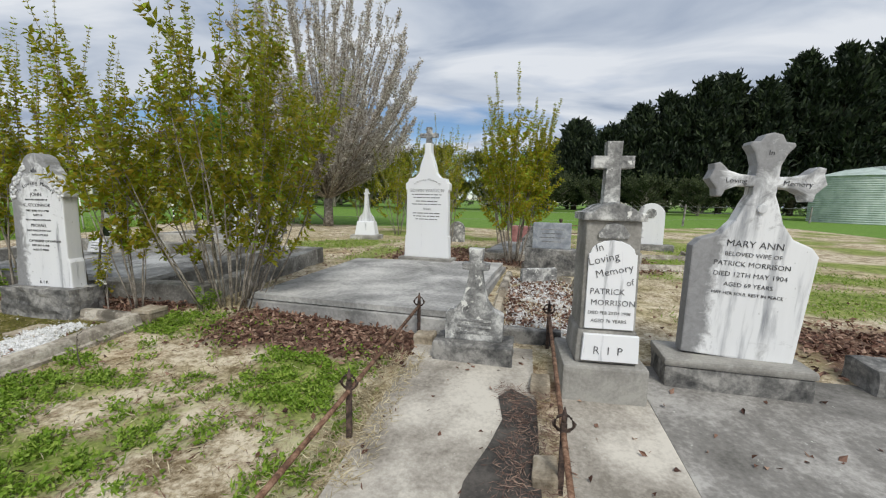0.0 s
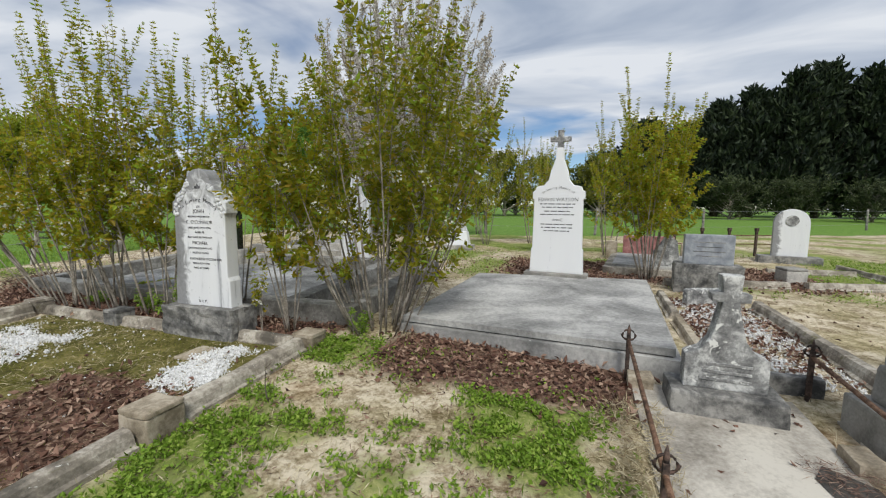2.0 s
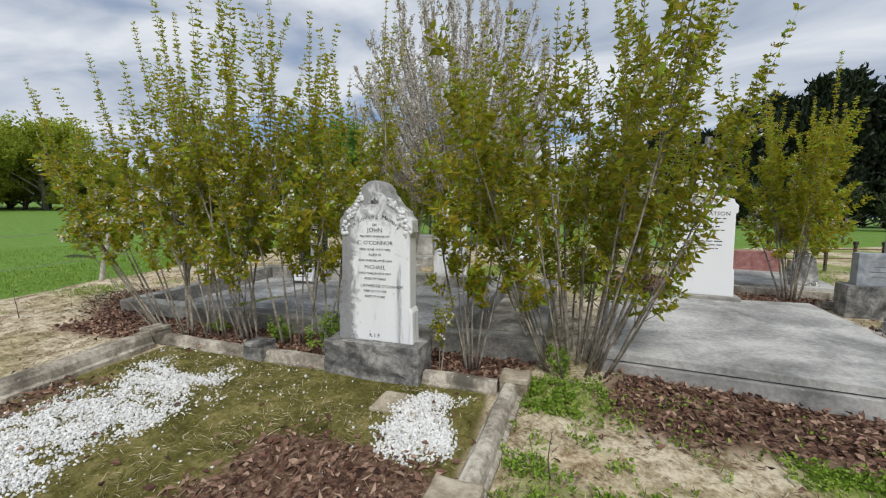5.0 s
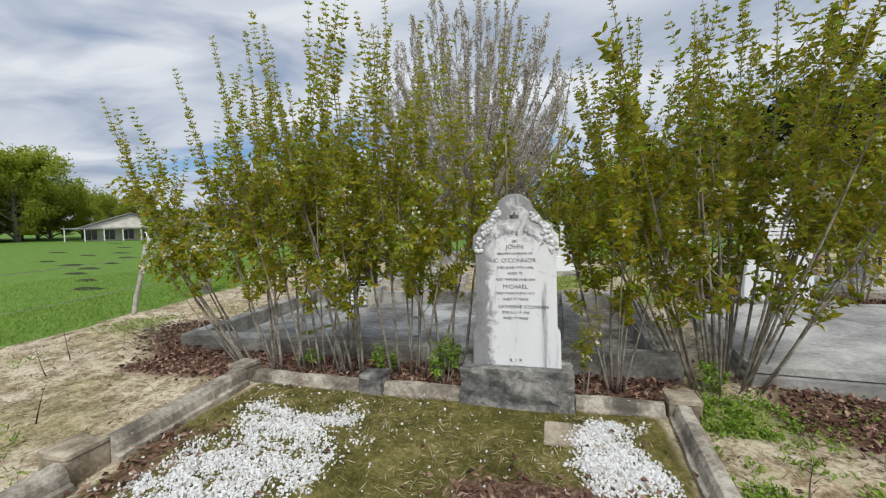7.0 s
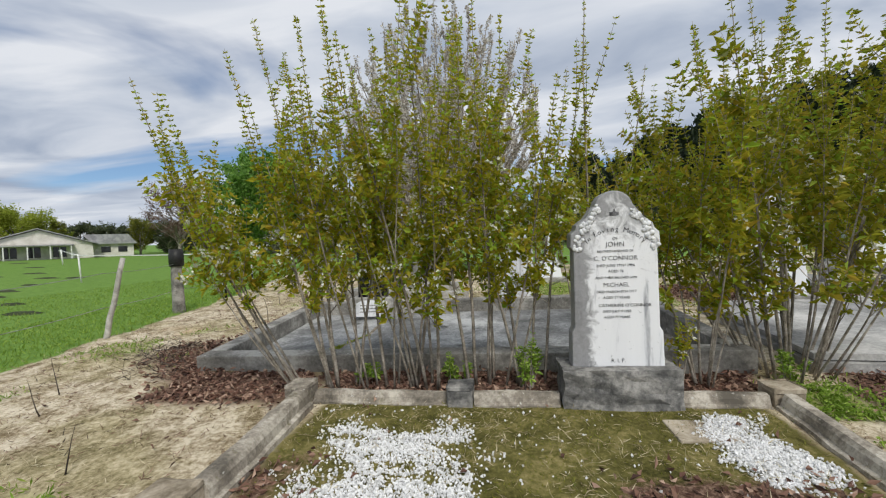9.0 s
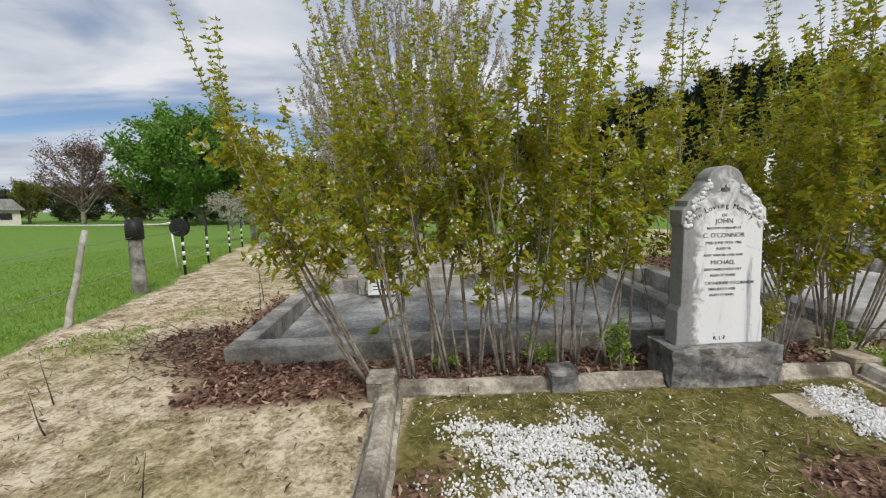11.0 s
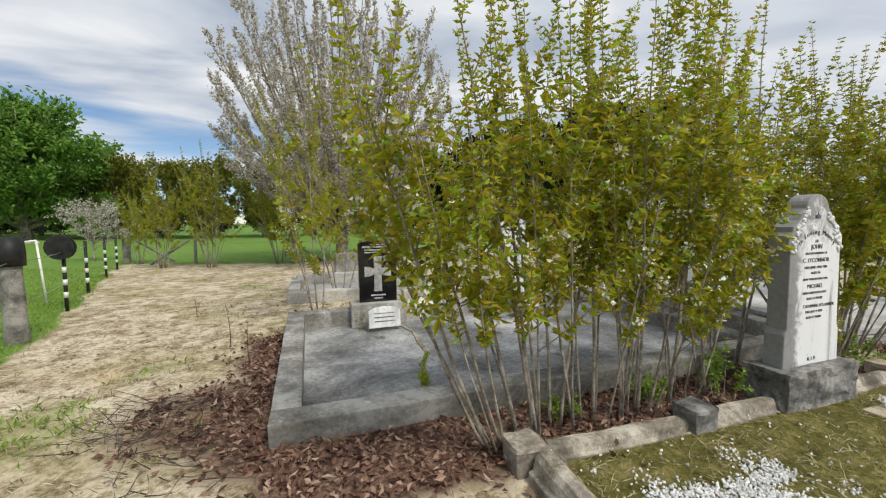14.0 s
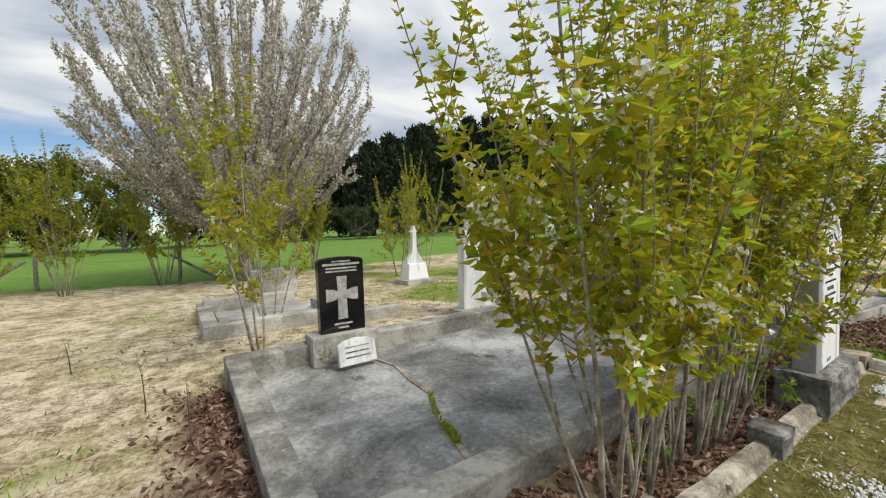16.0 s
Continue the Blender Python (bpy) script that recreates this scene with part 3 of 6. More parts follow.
def kerbed_slab():
    x0, x1, y0, y1, zb, zt, w = -8.90, -3.47, 3.86, 6.66, 0.115, 0.375, 0.20
    t = thing("kerbed_grave", (x0 + x1) / 2, (y0 + y1) / 2, zb, 0, "large concrete family grave with raised kerb and cracked slab", "grave")
    t.matrix_basis = pose((x0 + x1) / 2, (y0 + y1) / 2, zb, 2.9, -0.55, 0)
    hx, hy, h = (x1 - x0) / 2, (y1 - y0) / 2, zt - zb
    for nm, b in (("kerb_front", (-hx, hx, -hy, -hy + w)), ("kerb_back", (-hx, hx, hy - w, hy)), ("kerb_left", (-hx, -hx + w, -hy + w + .002, hy - w - .002)), ("kerb_right", (hx - w, hx, -hy + w + .002, hy - w - .002)), ("kerb_middle", (1.75, 1.75 + w, -hy + w + .002, hy - w - .002))):
        bm = box(*b, -0.2, h, 0.012)
        worn(bm, 0.006, 3.0, 6)
        part("kerb", bm, M_grave_kerb, t, "rough grey concrete kerb with pale lichen")
    # two slabs that have cracked apart along a wandering line
    crack = [(-1.42, hy - w), (-1.34, 0.95), (-1.25, 0.67), (-1.28, 0.29), (-1.27, -0.07), (-1.38, -0.29), (-1.47, -0.57), (-1.51, -0.8), (-1.6, -hy + w)]
    left = [(-hx + w, -hy + w)] + [(x - 0.012, y) for x, y in reversed(crack)] + [(-hx + w, hy - w)]
    right = [(x + 0.012, y) for x, y in reversed(crack)][::-1] + [(1.75, -hy + w), (1.75, hy - w)]
    part("slab", prism(left, -0.1, h - 0.20, 0.006), M_slab_dark, t, "dark weathered concrete slab with a crack")
    part("slab", prism(right, -0.1, h - 0.19, 0.006), M_slab_dark, t, "dark weathered concrete slab with a crack")
    part("slab", prism([(1.75 + w, -hy + w), (hx - w, -hy + w), (hx - w, hy - w), (1.75 + w, hy - w)], -0.1, h - 0.24, 0.006), M_kerb, t, "sunken broken concrete")
    edge = [(x + 0.020 + 0.012 * math.sin(i * 2.3), y) for i, (x, y) in enumerate(crack)]
    part("crack_fill", prism([(x - 0.016 - 0.01 * math.cos(i * 1.7), y) for i, (x, y) in enumerate(crack)][::-1] + edge, h - 0.23, h - 0.185, 0.004), M_kerb_warm, t, "pale sandy mortar along a crack")
    part("weed_strip", weed_strip([(x, y) for x, y in crack], h - 0.19), L_willow, t, "yellow-green moss and weeds growing in a crack")
    return t


def weed_strip(pts, z):
    rng = np.random.default_rng(5)
    V, F = [], []
    sets = []
    for (xa, ya), (xb, yb) in zip(pts, pts[1:]):
        n = 0 if ya < -0.75 or ya > 0.0 else (260 if ya < -0.5 else 60)
        t = rng.uniform(0, 1, n)
        P = np.stack([xa + (xb - xa) * t + rng.normal(0, .012, n), ya + (yb - ya) * t + rng.normal(0, .012, n), np.full(n, z)], 1)
        A = np.stack([rng.normal(0, .6, n), rng.normal(0, .6, n), np.full(n, 0.7)], 1)
        sets.append(leaf_arrays(P, A, 0.035 if ya > -0.3 else 0.05, 0.014, rng))
    V, F = merge(sets)
    me = bpy.data.meshes.new("weed_strip")
    me.from_pydata(V, [], F)
    bm = bmesh.new()
    bm.from_mesh(me)
    return bm


kerbed_slab()


def coping(length, w=0.17, h=0.17):
    """A kerb stone along y with a rounded top and a ledge."""
    half = [(w / 2 + 0.015, 0), (w / 2 + 0.015, h * 0.45), (w / 2 - 0.012, h * 0.52), (w / 2 - 0.02, h * 0.8), (w / 4, h * 0.97), (0, h)]
    bm = plate(mirrored(half), 0, length, 0.0)
    n = max(2, int(length / 0.12))
    for i in range(1, n):
        bmesh.ops.bisect_plane(bm, geom=bm.verts[:] + bm.edges[:] + bm.faces[:], plane_co=(0, length * i / n, 0), plane_no=(0, 1, 0))
    worn(bm, 0.012, 5.0)
    worn(bm, 0.004, 19.0)
    return bm


def kerb_line(xa, ya, xb, yb, label, material, w=0.17, h=0.17, up=0.0):
    d = math.hypot(xb - xa, yb - ya)
    za, zb = ground_z(xa, ya) + up, ground_z(xb, yb) + up
    t = mesh_ob("grave_kerb", coping(d, w, h + 0.05), material)
    rise = math.degrees(math.atan2(zb - za, d))
    t.matrix_basis = Matrix.Translation((xa, ya, za - 0.05)) @ pose(0, 0, 0, 0, 0, math.degrees(math.atan2(yb - ya, xb - xa)) - 90) @ pose(0, 0, 0, rise, 0, 0)
    return tagged(t, label, "kerb", "grave kerbs")


def kerb_post(x, y, s=0.26, h=0.24, rz=0.0, material=None, label="squat weathered concrete corner block of a grave kerb"):
    z = ground_z(x, y)
    bm = box(-s / 2, s / 2, -s / 2, s / 2, -0.06, h * 0.82, 0.012)
    cap = box(-s / 2 - .006, s / 2 + .006, -s / 2 - .006, s / 2 + .006, h * 0.8, h, 0.03)
    t = thing("kerb_block", x, y, z, rz, label, "kerb block", "kerb blocks")
    worn(bm, 0.008, 7, 3); worn(cap, 0.008, 7, 2)
    part("block", bm, material or M_kerb, t)
    part("cap", cap, material or M_kerb, t)
    return t


KL = "weathered concrete grave kerb with rounded top and moss"
kerb_line(-7.36, 3.12, -7.36, 1.95, KL, M_kerb)
kerb_line(-7.36, 1.7, -7.36, 0.75, KL, M_kerb)
kerb_line(-6.15, 3.25, -7.30, 3.27, KL, M_kerb, 0.14, 0.09)
kerb_line(-5.27, 3.25, -5.94, 3.25, KL, M_kerb, 0.14, 0.10)
kerb_line(-3.76, 3.27, -4.37, 3.27, KL, M_kerb, 0.13, 0.10)
kerb_line(-3.65, 3.2, -3.70, 2.02, KL, M_kerb, 0.15, 0.13)
kerb_line(-3.72, 1.76, -3.78, 0.7, KL, M_kerb, 0.15, 0.13)
kerb_post(-7.42, 3.24, 0.20, 0.17)
kerb_post(-7.45, 1.82, 0.25, 0.2, 0, M_kerb_warm, "sandy concrete block with a worn cap")
kerb_post(-6.05, 3.24, 0.20, 0.17, 0, M_plinth, "low dark stone block in a grave kerb")
kerb_post(-3.63, 3.32, 0.21, 0.14, 0, M_kerb_warm, "sandy concrete corner block of a grave kerb")
kerb_post(-3.71, 1.89, 0.24, 0.21, 0, M_kerb_warm, "sandy concrete block with a square cap")


def sloped_panel(x0, x1, y0, y1, up, material, label):
    t = mesh_ob("concrete_path", prism([(x0, y0), (x1, y0), (x1, y1), (x0, y1)], -0.1, up, 0.008, 0.005, 8), material)
    for v in t.data.vertices:
        v.co.z += ground_z(v.co.x, v.co.y)
    return tagged(t, label, "path", kind="structure")


M_path = mottled("path_concrete", (0.20, 0.18, 0.15), (0.375, 0.345, 0.30), (0.56, 0.525, 0.46), 1.6, 36, 0.9, 0.35, ((0.58, 0.57, 0.54), 20, 0.72))
M_path_dark = mottled("damp_concrete", (0.11, 0.105, 0.095), (0.21, 0.20, 0.185), (0.40, 0.385, 0.36), 1.2, 30, 0.8, 0.4, ((0.55, 0.55, 0.5), 22, 0.71))
sloped_panel(-0.86, 0.14, 0.6, 3.42, 0.022, M_path, "worn pale concrete path beside a rail")
sloped_panel(0.30, 0.88, 0.6, 3.25, 0.025, M_path, "pale concrete apron before a monument")
sloped_panel(0.886, 2.6, 0.6, 3.3, 0.02, M_path_dark, "dark-stained concrete apron before a grave")


# ---- gravestones ----
def stone_tall():
    t = thing("headstone", -4.82, 3.30, ground_z(-4.8, 3.3) - 0.035, 1.5, "tall white marble headstone with shouldered top on rough dark plinth", "headstone")
    bm = box(-0.43, 0.43, -0.16, 0.18, -0.1, 0.335, 0.0)
    worn(bm, 0.012, 8, 9)
    worn(bm, 0.014, 23)
    part("plinth", bm, M_plinth, t, "rough-faced dark bluestone plinth")
    half = [(0.345, 0.33), (0.34, 0.60), (0.318, 0.64), (0.312, 1.24), (0.335, 1.27), (0.33, 1.37), (0.295, 1.40), (0.285, 1.44), (0.215, 1.49), (0.165, 1.56)] + arc(0, 1.56, 0.145, 10, 90, 6, 0.135)
    part("stone", plate(mirrored(half), -0.06, 0.09, 0.012), M_marble_aged, t, "white marble with grey lichen at the edges")
    y = -0.0625
    part("emblem", plate(mirrored([(0.012, 1.50), (0.035, 1.505), (0.035, 1.53), (0.012, 1.53), (0.0, 1.56)]), y, y + 0.01, 0), M_letter, t)
    for i, ch in enumerate("In Loving Memory"):
        a = radians(150 - 120 * i / 15)
        letters(ch, 0.056, t, 0.235 * math.cos(a), y, 1.21 + 0.17 * math.sin(a), M_letter, 1.0, math.degrees(a) * 0.6 - 54)
    rows = [("OF", .04, 1.315), ("JOHN", .065, 1.265), ("BELOVED HUSBAND OF", .03, 1.222), ("C. O'CONNOR", .058, 1.16), ("DIED JUNE 19TH 1906", .035, 1.11), ("AGED 76", .035, 1.066), ("ALSO THEIR BELOVED SON", .03, 1.018), ("MICHAEL", .056, 0.955), ("DIED MARCH 8TH 1917", .034, 0.908), ("AGED 37 YEARS", .034, 0.863), ("CATHERINE O'CONNOR", .042, 0.80), ("DIED JULY 9 1928", .033, 0.757), ("AGED 77 YEARS", .033, 0.712), ("R. I. P.", .05, 0.37)]
    for s, size, z in rows:
        letters(s, size * 0.84, t, 0.0 if "CATH" not in s else 0.06, y, z, M_letter)
    # carved flowers wreathing the shoulders
    rng = np.random.default_rng(8)
    for side in (-1, 1):
        for k in range(44):
            u = rng.random()
            cx = side * (0.315 - 0.19 * u ** 1.3 + rng.uniform(-0.045, 0.012))
            cz = 1.25 + 0.33 * u + rng.uniform(-0.03, 0.02)
            bm = bmesh.new()
            bmesh.ops.create_icosphere(bm, subdivisions=1, radius=0.020 * rng.uniform(0.6, 1.15))
            bmesh.ops.scale(bm, vec=(1.0, 0.5, 1.15), verts=bm.verts[:])
            bmesh.ops.rotate(bm, verts=bm.verts[:], cent=(0, 0, 0), matrix=Matrix.Rotation(rng.uniform(0, 3.1), 3, "Y"))
            bmesh.ops.translate(bm, vec=(cx, -0.062, cz), verts=bm.verts[:])
            for f in bm.faces:
                f.smooth = True
            part("carved_flower", bm, M_marble_dirty, t)
    return t


def stone_pedestal():
    x, y = 0.585, 2.93
    t = thing("monument", x, y, ground_z(x, 2.7), 2, "grey stone pedestal monument with white panel and cross on top", "monument")
    part("base", box(-0.28, 0.26, -0.26, 0.30, -0.1, 0.265, 0.02, 0.0), M_render, t, "smooth grey rendered base block")
    part("lower_die", box(-0.205, 0.205, -0.20, 0.22, 0.263, 0.49, 0.03, 0.06), M_render, t)
    part("shaft", box(-0.178, 0.178, -0.17, 0.18, 0.488, 1.22, 0.012, 0.04), M_render, t)
    part("white_panel", plate([(-.15, .50), (.16, .50), (.152, 1.0)] + arc(0, 1.0, .14, 0, 180, 8, .09) + [(-.148, 1.0)], -0.185, -0.165, 0.004), M_marble, t, "white marble inscription panel")
    part("white_panel", plate([(-.165, .29), (.195, .29), (.19, .47), (-.155, .47)], -0.222, -0.19, 0.004), M_marble, t)
    gable = mirrored([(0.195, 1.215), (0.195, 1.265), (0.15, 1.27), (0.08, 1.315), (0, 1.335)])
    part("cap", plate(gable, -0.19, 0.2, 0.012), M_greystone, t, "gabled cap with lichen")
    part("carving", plate(mirrored([(0.09, 1.1), (0.10, 1.13), (0.05, 1.19), (0, 1.20)]), -0.182, -0.168, 0.006), M_greystone, t, "carved clasped flowers")
    c = mirrored([(0.055, 1.31), (0.046, 1.555), (0.13, 1.56), (0.13, 1.64), (0.047, 1.64), (0.05, 1.735)])
    part("cross", plate(c, -0.05, 0.05, 0.008), M_greystone, t, "plain grey stone cross")
    yy = -0.187
    for s, size, xx, z, tilt in [("In", .07, -.08, 1.02, 14), ("Loving", .075, -.05, .945, 14), ("Memory", .07, .02, .87, 14), ("of", .06, .12, .80, 14)]:
        letters(s, size, t, xx, yy, z, M_letter, 1.0, tilt)
    for s, size, xx, z in [("PATRICK", .055, -.02, .735), ("MORRISON", .055, .02, .66), ("DIED FEB 20TH 1908", .03, 0, .60), ("AGED 76 YEARS", .032, 0, .545)]:
        letters(s, size, t, xx, yy, z, M_letter)
    letters("R I P", .075, t, 0.0, -0.224, .34, M_letter, 1.3)
    return t


def stone_flared():
    x, y = 1.53, 3.18
    t = thing("headstone", x, y, ground_z(x, 2.9), -3, "white marble headstone with ornate flared cross above rough plinth", "headstone")
    bm = box(-0.47, 0.44, -0.20, 0.2, -0.1, 0.18, 0.015)
    worn(bm, 0.012, 11, 4)
    part("plinth", bm, M_plinth, t, "rough-faced dark plinth")
    part("plinth_cap", box(-0.48, 0.45, -0.21, 0.21, 0.178, 0.235, 0.02), M_render, t)
    half = [(0.42, 0.23), (0.455, 1.08), (0.40, 1.14), (0.26, 1.19), (0.17, 1.30), (0.115, 1.44), (0.085, 1.50)]
    cross = [(0.085, 1.56), (0.20, 1.555), (0.28, 1.52), (0.30, 1.47), (0.34, 1.475), (0.35, 1.53), (0.415, 1.60), (0.385, 1.67), (0.39, 1.715), (0.345, 1.725), (0.31, 1.70), (0.28, 1.67), (0.19, 1.645), (0.085, 1.64),
             (0.085, 1.72), (0.115, 1.80), (0.16, 1.86), (0.15, 1.885), (0.09, 1.89), (0.06, 1.94), (0.0, 1.955)]
    fitted = [(u * 0.84, 0.25 + (w - 0.25) * 0.915) for u, w in half + cross]
    stone = part("stone", plate(mirrored(fitted), -0.06, 0.07, 0.012), M_marble_run, t, "white marble with dark grey water stains")
    stone.matrix_basis = pose(0, 0, 0, 0, 3.2, 0)
    yy = -0.0625
    part("boss", plate(arc(0, 1.30, 0.03, 0, 345, 12), yy - 0.012, yy + 0.01, 0.004), M_marble_dirty, stone)
    for s, size, z in [("MARY ANN", .068, 1.03), ("BELOVED WIFE OF", .042, .965), ("PATRICK MORRISON", .05, .895), ("DIED 12TH MAY 1904", .048, .82), ("AGED 69 YEARS", .043, .75), ("MAY HER SOUL REST IN PEACE", .032, .69)]:
        letters(s, size, stone, 0, yy, z, M_letter)
    for s, xx, z in [("In", 0, 1.66), ("Loving", -.18, 1.465), ("Memory", .18, 1.465)]:
        letters(s, .05, stone, xx, yy, z, M_letter)
    return t


def stone_small():
    x, y = -0.34, 3.2
    t = thing("headstone", x, y, ground_z(x, 3.1), -2, "small lichen-grey headstone with weathered cross on dark base", "headstone")
    bm = box(-0.32, 0.32, -0.15, 0.17, -0.08, 0.17, 0.02)
    worn(bm, 0.01, 9, 4)
    part("plinth", bm, M_plinth, t, "dark stone base with rounded edge")
    half = [(0.235, 0.168), (0.235, 0.385), (0.215, 0.40), (0.15, 0.43), (0.10, 0.50), (0.075, 0.60), (0.055, 0.70), (0.05, 0.745), (0.105, 0.75), (0.11, 0.80), (0.05, 0.81), (0.06, 0.92)]
    part("stone", plate(mirrored(half), -0.05, 0.07, 0.012), M_greystone, t, "grey stone patched with white lichen")
    for i in range(3):
        part("raised_letters", box(-0.15 + 0.02 * i, 0.14, -0.056, -0.048, 0.23 + i * 0.05, 0.248 + i * 0.05, 0.002), M_greystone, t)
    return t


def stone_spired():
    x, y = -1.56, 6.68
    t = thing("headstone", x, y, 0.325, -6, "tall white marble headstone rising to a lichened spire and cross", "headstone")
    part("base", box(-0.47, 0.47, -0.16, 0.16, -0.0, 0.06, 0.012), M_render, t, "low grey stone base")
    half = [(0.40, 0.058), (0.385, 0.42), (0.37, 0.44), (0.36, 1.18), (0.385, 1.20), (0.385, 1.30), (0.345, 1.33), (0.33, 1.38), (0.22, 1.40), (0.15, 1.48), (0.12, 1.62), (0.055, 1.80), (0.05, 1.96)]
    part("stone", plate(mirrored(half), -0.06, 0.09, 0.012), M_marble, t, "clean white marble slab")
    c = mirrored([(0.045, 1.955), (0.04, 2.05), (0.15, 2.055), (0.15, 2.12), (0.04, 2.12), (0.04, 2.22)])
    part("cross", plate(c, -0.04, 0.05, 0.006), M_greystone, t, "grey lichened cross")
    for i, ch in enumerate("In Loving Memory of"):
        a = radians(150 - 120 * i / 18)
        letters(ch, 0.05, t, 0.25 * math.cos(a), -0.0625, 1.20 + 0.15 * math.sin(a), M_letter, 1.0, math.degrees(a) * 0.6 - 54)
    letters("EDWIN WATSON", .075, t, 0, -0.0625, 1.16, M_letter)
    rng = np.random.default_rng(3)
    for i, (w, z) in enumerate([(0.27, 1.11), (0.24, 1.06), (0.2, 1.0), (0.26, 0.95), (0.1, 0.87), (0.25, 0.80), (0.24, 0.75), (0.2, 0.70)]):
        if z == 0.87:
            letters("ANNIE", .05, t, 0, -0.0625, .86, M_letter)
        else:
            x = -w
            while x < w - 0.03:
                step = min(rng.uniform(0.05, 0.13), w - x)
                part("inscription_word", box(x, x + step - 0.018, -0.0615, -0.055, z, z + 0.014, 0), M_letter, t)
                x += step
    return t


def stone_black():
    x, y = -7.77, 6.48
    t = thing("headstone", x, y, 0.25, 0, "polished black granite headstone with pale engraved cross", "headstone")
    part("base", box(-0.36, 0.36, -0.14, 0.16, -0.12, 0.262, 0.015), M_concrete, t, "grey concrete base block")
    half = [(0.245, 0.26), (0.249, 1.02), (0.225, 1.045)] + [(0.13, 1.06), (0.0, 1.065)]
    part("stone", plate(mirrored(half), -0.05, 0.05, 0.006), M_black, t, "polished black granite")
    c = [(0.052, 0.40), (0.048, 0.62), (0.11, 0.60), (0.175, 0.595), (0.175, 0.73), (0.11, 0.725), (0.05, 0.705), (0.055, 0.86)]
    part("engraved_cross", plate(mirrored(c), -0.054, -0.045, 0.002), M_engraved, t, "pale engraved cross")
    for w, z, h in ((0.10, 1.012, 0.014), (0.2, .975, .024), (0.17, .938, .017), (0.17, .905, .017)):
        part("inscription_line", box(-w, w, -0.053, -0.046, z, z + h, 0), M_engraved, t)
    part("inscription_line", box(-0.1, 0.1, -0.053, -0.046, .34, .36, 0), M_engraved, t)
    part("inscription_line", box(-0.06, 0.06, -0.053, -0.046, .30, .32, 0), M_engraved, t)
    p = thing("memorial_plaque", x + 0.02, 6.10, 0.245, 2, "small white marble plaque leaning back with curved top", "plaque")
    bm = plate(mirrored([(0.2, 0.0), (0.2, 0.21), (0.12, 0.25), (0.0, 0.265)]), -0.03, 0.03, 0.006)
    bmesh.ops.rotate(bm, verts=bm.verts[:], cent=(0, 0, 0), matrix=Matrix.Rotation(radians(-16), 3, "X"))
    slab = part("slab", bm, M_marble_dirty, p)
    for i in range(3):
        ln = part("inscription_line", box(-0.13, 0.13, -0.0335, -0.028, 0.07 + i * 0.05, 0.082 + i * 0.05, 0), M_plinth, slab)
        ln.matrix_basis = pose(0, 0, 0, -16, 0, 0)
    return t


for build in (stone_tall, stone_pedestal, stone_flared, stone_small, stone_spired, stone_black):
    build()


# ---- trees and shrubs ----
UP = Vector((0, 0, 1))


def wand(p, d, length, r, rng, seg=6, lift=0.25, wander=0.10):
    """A slender shoot that bends upward: a list of (point, radius)."""
    p, d = Vector(p), Vector(d).normalized()
    out = [(p.copy(), r)]
    for i in range(seg):
        d = (d + UP * lift / seg + Vector(rng.normal(0, wander, 3))).normalized()
        p = p + d * (length / seg)
        out.append((p.copy(), r * (1 - 0.85 * (i + 1) / seg)))
    return out


def along(path, t):
    f = t * (len(path) - 1)
    i = min(int(f), len(path) - 2)
    a, b = path[i][0], path[i + 1][0]
    return a.lerp(b, f - i), (b - a).normalized(), path[i][1]


def rosettes(path, u0, u1, step, leaf, rng, P, A, S, tip=0.55):
    """Whorls of leaves along a shoot, smaller towards its tip: fills points, axes and sizes."""
    L = sum((path[i + 1][0] - path[i][0]).length for i in range(len(path) - 1)) * (u1 - u0)
    m = max(2, int(L / step))
    for k in range(m):
        u = u0 + (u1 - u0) * (k + rng.uniform(0.2, 0.8)) / m
        p, d, r = along(path, u)
        side = d.orthogonal().normalized()
        over = d.cross(side)
        turn = rng.uniform(0, 6.28)
        size = leaf * (1 - (1 - tip) * u) * rng.uniform(0.75, 1.2)
        n = 4 if rng.random() < 0.6 else 6
        for c in range(n):
            a = turn + c * 6.28 / n + rng.normal(0, .25)
            out = side * math.cos(a) + over * math.sin(a)
            P.append(tuple(p))
            A.append(tuple(out + d * rng.uniform(0.1, 0.9) + UP * rng.uniform(-0.45, 0.15)))
            S.append(size)


